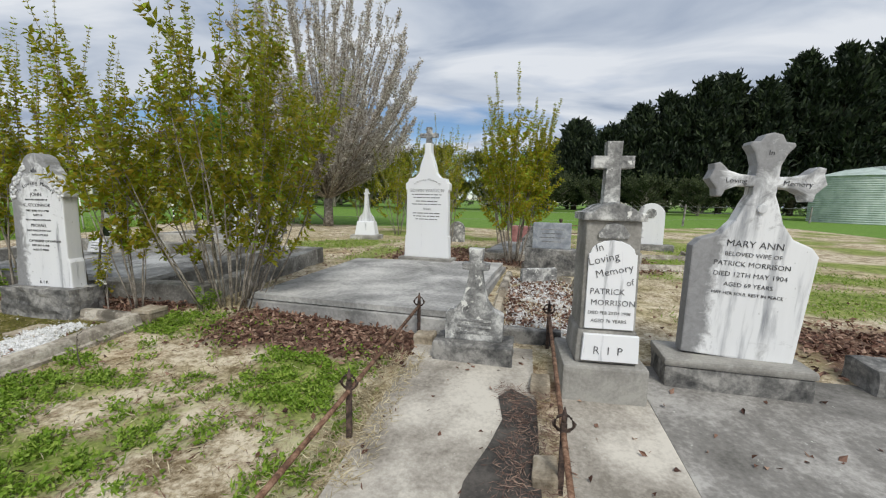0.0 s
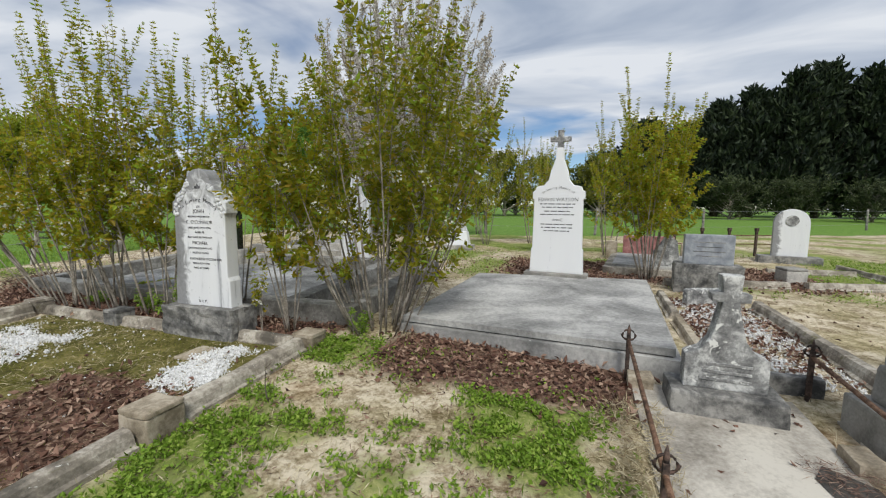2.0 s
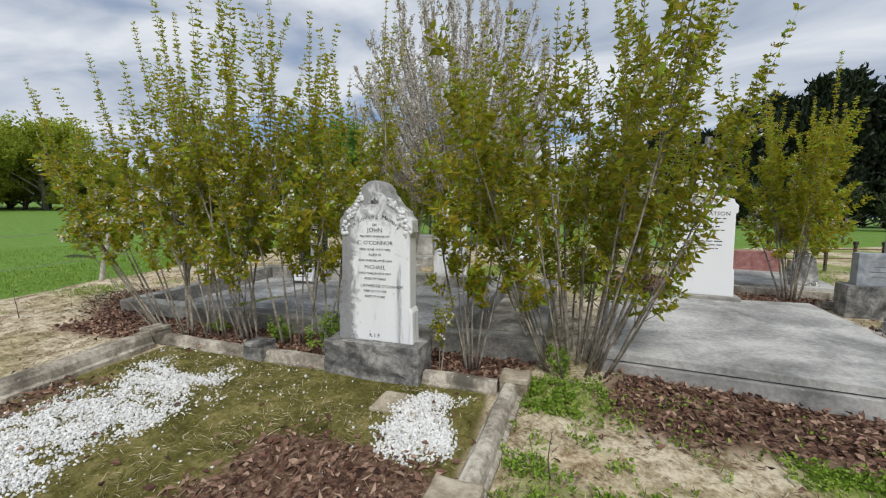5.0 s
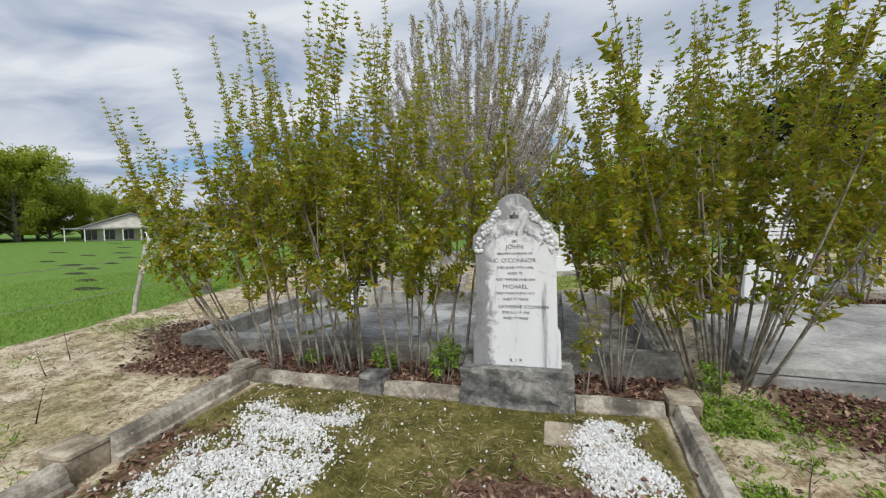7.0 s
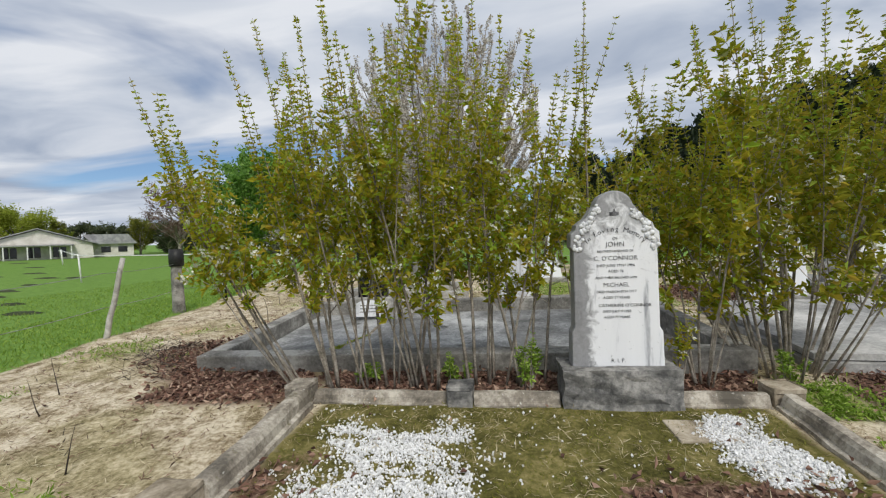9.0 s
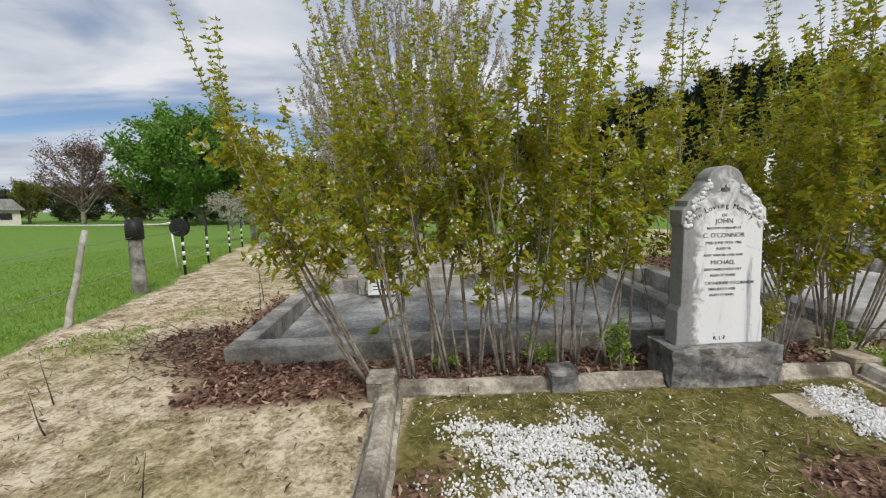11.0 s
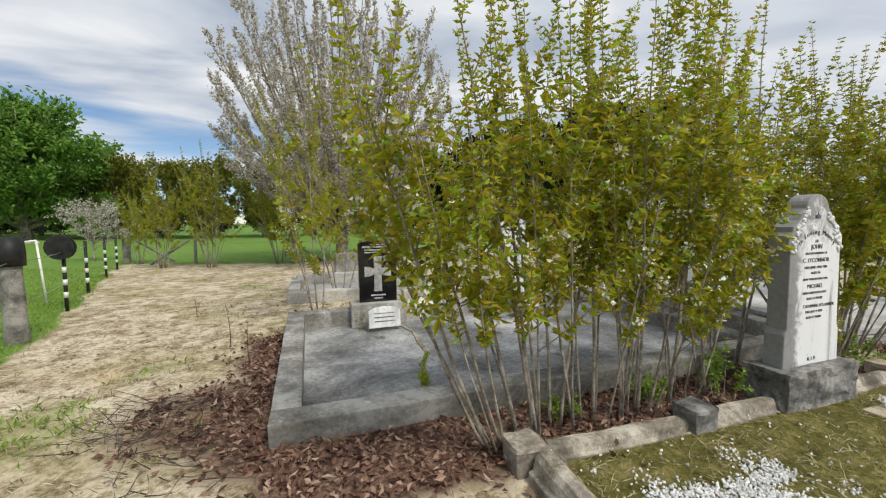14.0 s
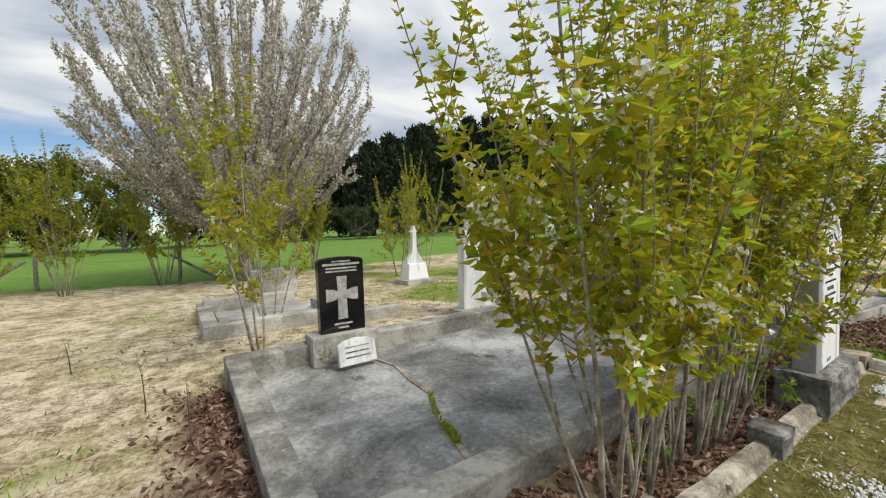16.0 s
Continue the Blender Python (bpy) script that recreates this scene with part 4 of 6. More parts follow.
def shrub(name, x, y, label, stems, height, spread, seed, leaves_mat, low=0.16, leaf=0.07, dense=1.0, flowers=40, lean=(0, 0), top=0.62, base_r=0.25, category="tree", group="", side_len=0.2, rise=0.75, fan=1.0):
    """Straight leaders rising to leafy spikes, with spreading side shoots and layered foliage below them."""
    rng = np.random.default_rng(seed)
    z0 = ground_z(x, y)
    t = thing(name, x, y, z0, 0, label, category, group)
    P, A, S, FP = [], [], [], []
    rx, ry = base_r if isinstance(base_r, tuple) else (base_r, base_r)
    for s in range(stems):
        a = rng.uniform(0, 2 * math.pi)
        q = math.sqrt((s + rng.uniform(0.1, 0.9)) / stems)
        h = height * rng.uniform(0.72, 1.0) * (1.06 - 0.30 * q * fan)
        d = Vector((math.cos(a) * spread * q + lean[0] + rng.normal(0, .03), math.sin(a) * spread * q + lean[1] + rng.normal(0, .03), 1))
        main = wand((rx * q * math.cos(a), ry * q * math.sin(a), -0.05), d, h * 1.05, rng.uniform(0.008, 0.016) * (height / 3.2) ** 0.5, rng, 10, 0.45, 0.028)
        wood = [main]
        rosettes(main, rng.uniform(0.42, 0.62), 0.995, 0.036 / dense, leaf * 0.82, rng, P, A, S)
        for k in range(int(h * 4.6 * dense)):
            u = low + (top - low) * rng.random() ** 0.8
            p, dd, r = along(main, u)
            b = rng.uniform(0, 2 * math.pi)
            ln = height * side_len * (1.25 - u) * rng.uniform(0.4, 1.0)
            sh = wand(p, (math.cos(b), math.sin(b), rise * rng.uniform(0.3, 1.5)), ln, max(0.003, r * 0.45), rng, 5, 0.55, 0.07)
            wood.append(sh)
            rosettes(sh, 0.22, 1.0, 0.042 / dense, leaf, rng, P, A, S, 0.8)
            if rng.random() < flowers / max(1, stems * h * 4.6):
                FP.append(sh[-2][0])
        for k in range(3):
            p, dd, r = along(main, rng.uniform(0.45, 0.8))
            b = rng.uniform(0, 2 * math.pi)
            sh = wand(p, (math.cos(b) * 0.5, math.sin(b) * 0.5, 1), height * rng.uniform(0.12, 0.27), max(0.003, r * 0.6), rng, 5, 0.6, 0.04)
            wood.append(sh)
            rosettes(sh, 0.1, 1.0, 0.036 / dense, leaf * 0.75, rng, P, A, S, 0.6)
        tubes("stem", wood, M_bark, t, "slender grey-brown stem with rising shoots", 4)
    V, F = leaf_arrays(P, A, np.array(S), np.array(S) * 0.5, rng)
    from_arrays("crown", V, F, leaves_mat, t, "fresh olive and yellow-green spring leaves in whorls")
    if FP:
        PP = [tuple(p + Vector(rng.normal(0, .02, 3))) for p in FP for _ in range(11)]
        V, F = leaf_arrays(PP, rng.normal(0, 1, (len(PP), 3)), 0.03, 0.026, rng)
        from_arrays("blossom", V, F, L_flower, t, "small white blossom clusters")
    return t


SL = "young multi-stemmed tree with olive spring leaves and bare tips"
shrub("sapling_clump", -3.2, 3.95, "dense bushy young tree with olive-green spring leaves", 32, 3.8, 0.58, 11, L_bush, 0.16, 0.086, 0.80, 130, base_r=0.32, category="shrub", top=0.86, side_len=0.21, rise=0.75, fan=1.0)
for i, (sx, sy, st, sh, ln, br) in enumerate([(-7.55, 3.45, 6, 3.2, (-.56, -.22), (.16, .07)), (-7.15, 3.47, 8, 3.8, (-.10, -.06), (.26, .08)), (-6.7, 3.5, 8, 4.1, (-.02, -.06), (.26, .09)), (-6.3, 3.5, 7, 3.7, (.02, -.08), (.22, .09)), (-5.85, 3.6, 8, 3.9, (.03, -.05), (.28, .1)), (-5.4, 3.6, 4, 3.6, (.05, .0), (.16, .08))]):
    shrub("sapling_clump", sx, sy, SL, st, sh, 0.26, 21 + i, L_spring, .46 if i == 0 else .23, 0.08, 0.85, 80, ln, 0.66, base_r=br, category="shrub", group="saplings behind the kerb")
shrub("sapling", -4.06, 3.56, "slim young sapling with pale stems and drooping leaves", 7, 2.8, 0.26, 41, L_spring, .28, 0.09, 1.1, 14, (-.04, -.10), 0.92, base_r=0.06, category="shrub", side_len=0.20)
shrub("sapling", -4.3, 3.46, "slim low sapling beside a headstone", 2, 1.0, 0.2, 43, L_spring, .3, 0.06, 1.0, 2, (.04, .02), base_r=0.02, category="shrub")
shrub("sapling", -4.95, 3.8, "slim forked young tree behind a headstone", 3, 3.7, 0.16, 42, L_spring, .5, 0.06, 0.7, 6, base_r=0.06, category="shrub", top=0.6, side_len=0.1)
for i, (sx, sy, sh) in enumerate([(-6.12, 3.58, .4), (-5.5, 3.45, .6), (-6.9, 3.6, .3), (-8.02, 6.22, .34), (-3.35, 3.7, .35)]):
    shrub("weed_plant", sx, sy, "small bright green leafy plant by the kerb", 5, sh, 0.5, 141 + i, L_grass if i != 3 else L_spring_dark, .1, 0.07 if i != 3 else 0.03, 1.0, 0, base_r=0.07, category="plant", group="low leafy plants", side_len=0.5)
# farther saplings among the graves
for i, (sx, sy, st, sh) in enumerate([(-0.12, 7.55, 11, 3.9), (-0.55, 11.0, 5, 4.0), (-1.9, 10.6, 5, 3.6), (-2.6, 13.4, 6, 4.6), (-3.9, 12.6, 6, 4.0), (-8.1, 8.8, 4, 4.0), (-8.5, 7.0, 4, 4.2), (-11.5, 15.2, 9, 4.4), (-13.0, 15.8, 8, 3.6), (-9.6, 15.9, 8, 4.0), (-6.5, 15.8, 7, 3.8), (-14.2, 17.6, 8, 3.4), (-5.2, 16.8, 7, 3.9)]):
    shrub("sapling", sx, sy, SL, st, sh, 0.36, 61 + i, L_spring, .2, 0.085, 1.15 if i == 0 else 0.75, 20, base_r=0.12, category="tree", group="young trees among the graves", top=0.72)


def crown_tree(name, x, y, label, height, radius, base, seed, leaves_mat, leaf, count, trunk_r=0.15, squash=1.0, bark=None, forks=7, crown_label="", upright=0.9, puff=0.055, group="", spray=0.55):
    """A tapered trunk with limbs, and leaves spread in uneven clumps round the limbs."""
    rng = np.random.default_rng(seed)
    t = thing(name, x, y, ground_z(x, y), 0, label, "tree", group)
    trunk = wand((0, 0, -0.1), (rng.normal(0, .03), rng.normal(0, .03), 1), height * 0.8, trunk_r, rng, 8, 0.2, 0.03)
    wood, tips = [trunk], []
    for k in range(forks * 4):
        u = base + (0.95 - base) * (k + rng.random()) / (forks * 4)
        p, d, r = along(trunk, u)
        a = k * 2.4 + rng.normal(0, .3)
        prof = math.sin(math.pi * min(1, max(0.02, ((u - base) / (1 - base)) * 0.8 + 0.22))) ** 0.7
        limb = wand(p, (math.cos(a), math.sin(a), upright * rng.uniform(.6, 1.3)), radius * prof * rng.uniform(.85, 1.25) * math.hypot(1, upright * 0.6), max(r * 0.55, 0.01), rng, 6, 0.35, 0.10)
        wood.append(limb)
        for j in range(7):
            p2, d2, r2 = along(limb, rng.uniform(.25, 1))
            tw = wand(p2, d2 + Vector(rng.normal(0, spray, 3)), radius * rng.uniform(.18, .42), max(r2 * .5, .006), rng, 3, 0.3, 0.1)
            wood.append(tw)
            tips.append(tw)
    P, A = [], []
    each = max(1, count // len(tips))
    for tw in tips:
        for k in range(each):
            p, d, r = along(tw, rng.uniform(0.1, 1.0))
            P.append(tuple(p + Vector(rng.normal(0, radius * puff, 3))))
            A.append(tuple(d * 0.4 + Vector(rng.normal(0, .6, 3))))
    tubes("trunk", wood, bark or M_bark, t, "tapered trunk and limbs", 5)
    V, F = leaf_arrays(P, A, leaf, leaf * 0.6, rng)
    from_arrays("crown", V, F, leaves_mat, t, crown_label)
    return t


def broom_tree(name, x, y, label, height, radius, mid, seed, petals_mat, petal, limbs, twigs, each):
    """A short trunk that opens into many ascending limbs, each a broom of fine flowering twigs, under an even rounded outline."""
    rng = np.random.default_rng(seed)
    t = thing(name, x, y, ground_z(x, y), 0, label, "tree")
    fork = Vector((0, 0, 1.1))
    wood, P, A = [[((0, 0, -0.1), 0.24), ((0.02, 0, 0.5), 0.2), (tuple(fork), 0.19)]], [], []
    for k in range(limbs):
        a = k * 2.39996
        w = 1 - 1.52 * (k + 0.5) / limbs
        flat = math.sqrt(max(0.0, 1 - w * w))
        reach = rng.uniform(0.84, 1.0)
        end = Vector((radius * flat * math.cos(a) * reach, radius * flat * math.sin(a) * reach, mid + (height - mid) * w * reach))
        bend = Vector((end.x * 0.55, end.y * 0.55, fork.z + (end.z - fork.z) * 0.36))
        path = []
        for i in range(9):
            u = i / 8
            p = fork * (1 - u) ** 2 + bend * (2 * u * (1 - u)) + end * u * u + Vector(rng.normal(0, 0.03, 3)) * u
            path.append((p, 0.055 * (1 - 0.9 * u) + 0.004))
        wood.append(path)
        for j in range(twigs):
            p, d, r = along(path, 0.22 + 0.78 * (j + rng.random()) / twigs)
            tw = wand(p, d + UP * 0.35 + Vector(rng.normal(0, 0.34, 3)), rng.uniform(0.45, 1.0), 0.009, rng, 4, 0.35, 0.06)
            if (tw[-1][0].xy.length / (radius * 1.04)) ** 2 + ((tw[-1][0].z - mid) / ((height - mid) * 1.04)) ** 2 > 1:
                tw = tw[:3]
            wood.append(tw)
            for c in range(each):
                q, d2, r2 = along(tw, rng.uniform(0.05, 1.0))
                P.append(tuple(q + Vector(rng.normal(0, 0.035, 3))))
                A.append(tuple(d2 * 0.5 + Vector(rng.normal(0, .6, 3))))
    tubes("trunk", wood, M_bark, t, "forked trunk with ascending limbs and twigs", 4)
    V, F = leaf_arrays(P, A, petal, petal * 0.62, rng)
    from_arrays("crown", V, F, petals_mat, t, "dense greyish white blossom on ascending twigs")
    return t


broom_tree("blossom_tree", -7.6, 15.0, "tall broad tree covered in greyish white blossom", 9.6, 3.75, 5.0, 91, L_blossom, 0.085, 92, 18, 68)
crown_tree("broadleaf_tree", -28.8, 40, "large round bright green broadleaf tree in a paddock", 11.2, 5.6, 0.08, 92, L_green, 0.36, 32000, 0.4, forks=9, crown_label="bright green rounded crown", upright=0.35)
crown_tree("bare_tree", -40, 40, "reddish-brown budding tree beside a paddock", 8.5, 3.6, 0.15, 93, L_copper, 0.16, 9000, 0.25, forks=8, crown_label="sparse coppery buds on fine twigs", upright=0.9)
crown_tree("blossom_shrub", -16.3, 19.6, "small pinkish white blossom tree behind the corner post", 2.6, 1.2, 0.25, 94, L_blossom, 0.06, 3500, 0.04, forks=6, crown_label="pinkish white blossom", upright=0.7, puff=0.03)
# hedgerow round the paddock
hedge = [crown_tree("hedgerow_tree", -24, 42, "olive-green hedgerow tree along the paddock edge", 7.5, 3.2, 0.05, 101, L_spring_dark, 0.26, 7000, 0.2, forks=6, crown_label="olive leaves", upright=0.8, group="hedgerow trees"),
         crown_tree("hedgerow_tree", -66, 24, "yellow-green willow beyond the paddock", 8.5, 5.0, 0.03, 102, L_willow, 0.3, 18000, 0.25, forks=6, crown_label="fresh yellow-green willow leaves", upright=0.6, group="hedgerow trees"),
         crown_tree("hedgerow_tree", -44, 52, "dark evergreen shrub in a hedgerow", 5.0, 3.2, 0.02, 103, L_scrub, 0.3, 6000, 0.2, forks=6, crown_label="dark evergreen leaves", upright=0.5, group="hedgerow trees")]
spots = [(0, -20, 41, .95), (0, -16.5, 42, 1.05), (0, -12.5, 41, .9), (0, -8.5, 43, 1.0), (0, -4, 44, .9), (0, 1, 46, .95), (0, -27, 50, 1.1), (1, -72, 32, 1.1), (1, -70, 17, 1.15), (1, -64, 46, .85), (1, -72, 6, 1.2), (1, -60, 54, .8), (1, -76, 40, 1.0), (1, -67, 31, 1.0), (1, -63, 26, .95), (1, -61, 20, 1.0), (1, -72, 36, 1.1),
         (2, -38, 54, 1.0), (2, -33, 50, 1.1), (2, -48.5, 49, .7), (2, -22, 47, .8), (2, -18, 47, .7), (2, -13, 47, .75), (2, -8, 48, .7), (2, -3, 48, .8), (2, 3, 48, .9), (2, 8, 46, .75), (2, 12.5, 45, .8), (2, 17, 44, .75), (2, 22, 43, .7), (2, 27, 42, .6), (2, -27, 45, .75), (2, -34, 45, .6), (2, -52, 54, .9)]
spots += [(2, -2 + 4.2 * i, 61 - 0.4 * i, 0.9) for i in range(14)]
for i in range(30):
    az, far = radians(86 - i * 2.5), 70 + 6 * math.sin(i * 1.9)
    spots.append((1 if i < 13 else (2, 0, 2)[i % 3], -5 - far * math.sin(az), 2 + far * math.cos(az), (1.15 if i < 13 else 0.8) + 0.15 * math.sin(i * 2.3)))
for i, (k, hx, hy, sc) in enumerate(spots):
    if k == 1:
        sc *= float(np.interp(math.degrees(math.atan2(-(hx + 5), hy)), [50, 55, 58, 63], [0.5, 0.55, 0.75, 1.0]))
    copy_thing(hedge[k], pose(hx, hy, ground_z(hx, hy), 0, 0, i * 67) @ Matrix.Scale(sc, 4))


def conifer(x, y, h, r, seed):
    rng = np.random.default_rng(seed)
    t = thing("conifer", x, y, ground_z(x, y), 0, "tall dark green conifer in a dense shelter belt", "tree", "shelter belt conifers")
    wood, P, A = [[((0, 0, -0.2), 0.4), ((0, 0, h * 0.5), 0.25), ((0, 0, h * 0.97), 0.04)]], [], []
    for k in range(150):
        u = rng.uniform(0.03, 0.98)
        a = rng.uniform(0, 2 * math.pi)
        ln = r * (1.04 - u ** 1.6) ** 0.8 * rng.uniform(0.7, 1.25)
        br = wand((0, 0, h * u * 0.95), (math.cos(a), math.sin(a), 0.5), ln, 0.06, rng, 4, 0.6, 0.06)
        wood.append(br)
        for j in range(70):
            p, d, q = along(br, rng.uniform(0.2, 1.0))
            P.append(tuple(p + Vector(rng.normal(0, 0.3, 3))))
            A.append(tuple(d * .7 + UP * .3 + Vector(rng.normal(0, .4, 3))))
    tubes("trunk", wood, M_darkbark, t, "", 4)
    V, F = leaf_arrays(P, A, 0.75, 0.34, rng)
    from_arrays("crown", V, F, L_conifer, t, "very dark green sprays")
    return t


for i, (cx, cy, ch) in enumerate([(2.5, 56, 7.0), (6.8, 57, 11.5), (10.8, 55, 10.2), (14.0, 55, 12.8), (17.3, 55, 14.2), (20.6, 54, 15.8), (23.5, 55, 16.5), (27.0, 54, 15.2), (30.6, 54, 18.4), (34.0, 53, 18.8), (37.4, 53, 19.6), (41.0, 52, 19.2), (44.6, 51, 19.8), (48.2, 50, 19.0)]):
    conifer(cx, cy, ch, 4.6, 200 + i)


# ---- iron rails ----
def finial(parent, x, y, z):
    """A spike between two scrolls of iron."""
    tubes("spike", [[((x, y, z - 0.02), 0.012), ((x, y, z + 0.03), 0.014), ((x, y, z + 0.075), 0.003)]], M_iron, parent, "", 6)
    for s in (-1, 1):
        pts = [((x + s * (0.006 + 0.055 * math.sin(radians(a)) * (0.5 + a / 500)), y, z + 0.035 - 0.045 * (1 - math.cos(radians(a))) * 0.9), 0.007) for a in range(0, 300, 25)]
        tubes("scroll", [pts], M_iron, parent, "", 5)


def iron_rail(x0, y0, x1, y1, posts, label):
    z0, z1 = ground_z(x0, y0) + 0.31, ground_z(x1, y1) + 0.31
    t = thing("iron_rail", x0, y0, ground_z(x0, y0), 0, label, "rail", "rusty grave rails")
    dx, dy, b = x1 - x0, y1 - y0, ground_z(x0, y0)
    tubes("bar", [[((0, 0, z0 - b), 0.014), ((dx / 2, dy / 2, (z0 + z1) / 2 - b - 0.008), 0.014), ((dx, dy, z1 - b), 0.014)]], M_rust, t, "rusted round iron bar", 8)
    for k in posts:
        px, py = dx * k, dy * k
        pz = ground_z(x0 + px, y0 + py) - b
        part("post", box(px - .014, px + .014, py - .014, py + .014, pz - 0.1, pz + 0.36, 0.003), M_iron, t, "rusty square iron post")
        finial(t, px, py, pz + 0.36)
    return t


iron_rail(-0.92, 0.55, -0.88, 3.48, (0.0, 0.495, 1.0), "low rusty iron grave rail with scrolled post heads")
iron_rail(0.215, 0.6, 0.27, 3.52, (0.0, 0.43, 1.0), "low rusty iron grave rail with scrolled post heads")


def rough_block(name, x, y, sx, sy, h, material, label, category, rz=0.0, z=None):
    bm = box(-sx / 2, sx / 2, -sy / 2, sy / 2, -0.04, h, 0.02)
    worn(bm, 0.012, 9, 3)
    ob = mesh_ob(name, bm, material)
    ob.matrix_basis = pose(x, y, ground_z(x, y) if z is None else z, 0, 0, rz)
    return tagged(ob, label, category)


rough_block("stone_block", 0.18, 2.78, 0.13, 0.22, 0.09, M_kerb_warm, "pale sandstone block under an iron rail", "block")
rough_block("stone_block", 0.17, 1.92, 0.12, 0.2, 0.08, M_kerb_warm, "pale sandstone block under an iron rail", "block")
rough_block("stone_block", -0.80, 3.40, 0.17, 0.17, 0.10, M_kerb_warm, "rounded sandstone footing of an iron rail", "block")
rough_block("stone_block", -0.90, 2.0, 0.12, 0.14, 0.03, M_kerb_warm, "small stone footing of an iron rail", "block")
rough_block("low_wall", 0.02, 3.62, 0.75, 0.10, 0.13, M_plinth, "dark low stone edging behind the path", "kerb")

# ---- graves behind the front row ----
for xa, ya, xb, yb, w, h in [(0.80, 5.85, 0.83, 3.75, 0.15, 0.13), (-0.15, 6.3, -0.20, 5.2, 0.13, 0.09), (-0.20, 5.05, -0.23, 3.75, 0.13, 0.09), (0.05, 7.15, 1.75, 7.45, 0.16, 0.12), (2.0, 7.5, 3.6, 7.85, 0.14, 0.12), (0.2, 6.2, 0.75, 6.1, 0.12, 0.08),
                             (3.6, 7.9, 3.7, 10.2, 0.12, 0.1), (2.1, 9.1, 3.5, 9.3, 0.12, 0.1)]:
    kerb_line(xa, ya, xb, yb, "pale concrete grave kerb in dry grass", M_kerb_warm if ya < 6 and xa < 0 else M_kerb, w, h)
kerb_post(2.05, 8.1, 0.3, 0.26, 10, M_concrete, "grey concrete block at the corner of a grave")
rough_block("broken_stone", 0.28, 5.95, 0.55, 0.10, 0.22, M_greystone, "broken grey stone piece lying on a grave", "stone", 25)
rough_block("stone_block", 2.62, 3.30, 0.36, 0.32, 0.20, M_plinth, "low dark stone block at the edge of a grave", "block")


def granite_monument():
    t = thing("monument", 0.50, 6.78, ground_z(0.5, 6.8), -6, "low polished grey granite tablet on a rough dark base", "monument")
    bm = box(-0.41, 0.41, -0.17, 0.17, -0.05, 0.415, 0.02)
    worn(bm, 0.015, 8, 4)
    part("base", bm, M_plinth, t, "rough-hewn dark base")
    part("tablet", box(-0.30, 0.30, -0.09, 0.09, 0.413, 0.83, 0.012), M_granite, t, "polished grey granite tablet")
    for i in range(4):
        part("inscription_line", box(-0.19 + 0.04 * (i % 2), 0.19 - 0.04 * (i % 2), -0.092, -0.086, 0.72 - i * 0.065, 0.73 - i * 0.065, 0), M_plinth, t)
    b = thing("broken_headstone", 0.26, 8.02, ground_z(0.3, 8), 12, "dark leaning headstone fragment patched with white lichen", "headstone")
    bm = plate([(-0.2, 0), (0.2, 0), (0.17, 0.62), (0.02, 0.76), (-0.12, 0.55), (-0.22, 0.45)], -0.05, 0.05, 0.01)
    bmesh.ops.rotate(bm, verts=bm.verts[:], cent=(0, 0, 0), matrix=Matrix.Rotation(radians(-12), 3, "X"))
    part("fragment", bm, M_greystone, b)


def red_grave():
    t = thing("monument", 0.3, 10.4, ground_z(0.3, 10.4), -10, "low red granite headstone with pale flower blocks beside it", "monument")
    part("tablet", box(-0.52, 0.52, -0.1, 0.12, 0.12, 0.55, 0.02), M_redgranite, t, "polished red granite tablet")
    part("base", box(-0.72, 0.72, -0.2, 0.2, -0.05, 0.122, 0.012), M_concrete, t)
    for x in (-0.76, 0.76):
        part("end_block", box(x - 0.11, x + 0.11, -0.14, 0.12, -0.05, 0.4, 0.012), M_kerb_warm, t, "pale stone end block")
    s = thing("grave_slab", 0.15, 8.95, ground_z(0.1, 9), -8, "low grey concrete grave slab with pale border", "grave slab")
    part("border", box(-0.8, 0.8, -1.15, 1.1, -0.05, 0.14, 0.012), M_kerb, s)
    part("top_slab", box(-0.66, 0.66, -1.0, 0.96, 0.1, 0.185, 0.01), M_slab, s)


def round_stone():
    t = thing("headstone", 3.2, 11.0, ground_z(3, 10.5), -12, "round-topped grey marble headstone streaked with lichen", "headstone")
    part("plinth", box(-0.55, 0.55, -0.2, 0.2, -0.05, 0.16, 0.015), M_plinth, t)
    half = [(0.31, 0.158), (0.31, 0.90)] + arc(0, 0.90, 0.31, 0, 90, 8, 0.29)
    part("stone", plate(mirrored(half), -0.07, 0.07, 0.012), M_marble_aged, t)
    part("carving", plate(arc(0, 0.94, 0.12, 0, 340, 10), -0.085, -0.06, 0.006), M_greystone, t, "worn carved wreath")


def spire_stone():
    t = thing("monument", -4.35, 10.95, ground_z(-4.3, 11), 4, "small white marble monument with slender spire and cross", "monument")
    part("base", box(-0.40, 0.40, -0.3, 0.3, -0.05, 0.12, 0.012), M_concrete, t)
    part("die", box(-0.30, 0.30, -0.2, 0.2, 0.118, 0.5, 0.02, 0.2), M_marble, t, "white marble block")
    half = [(0.24, 0.498), (0.20, 0.62), (0.10, 0.74), (0.06, 0.95), (0.05, 1.25), (0.09, 1.28), (0.045, 1.32), (0.03, 1.42)]
    part("spire", plate(mirrored(half), -0.06, 0.06, 0.01), M_marble_dirty, t)


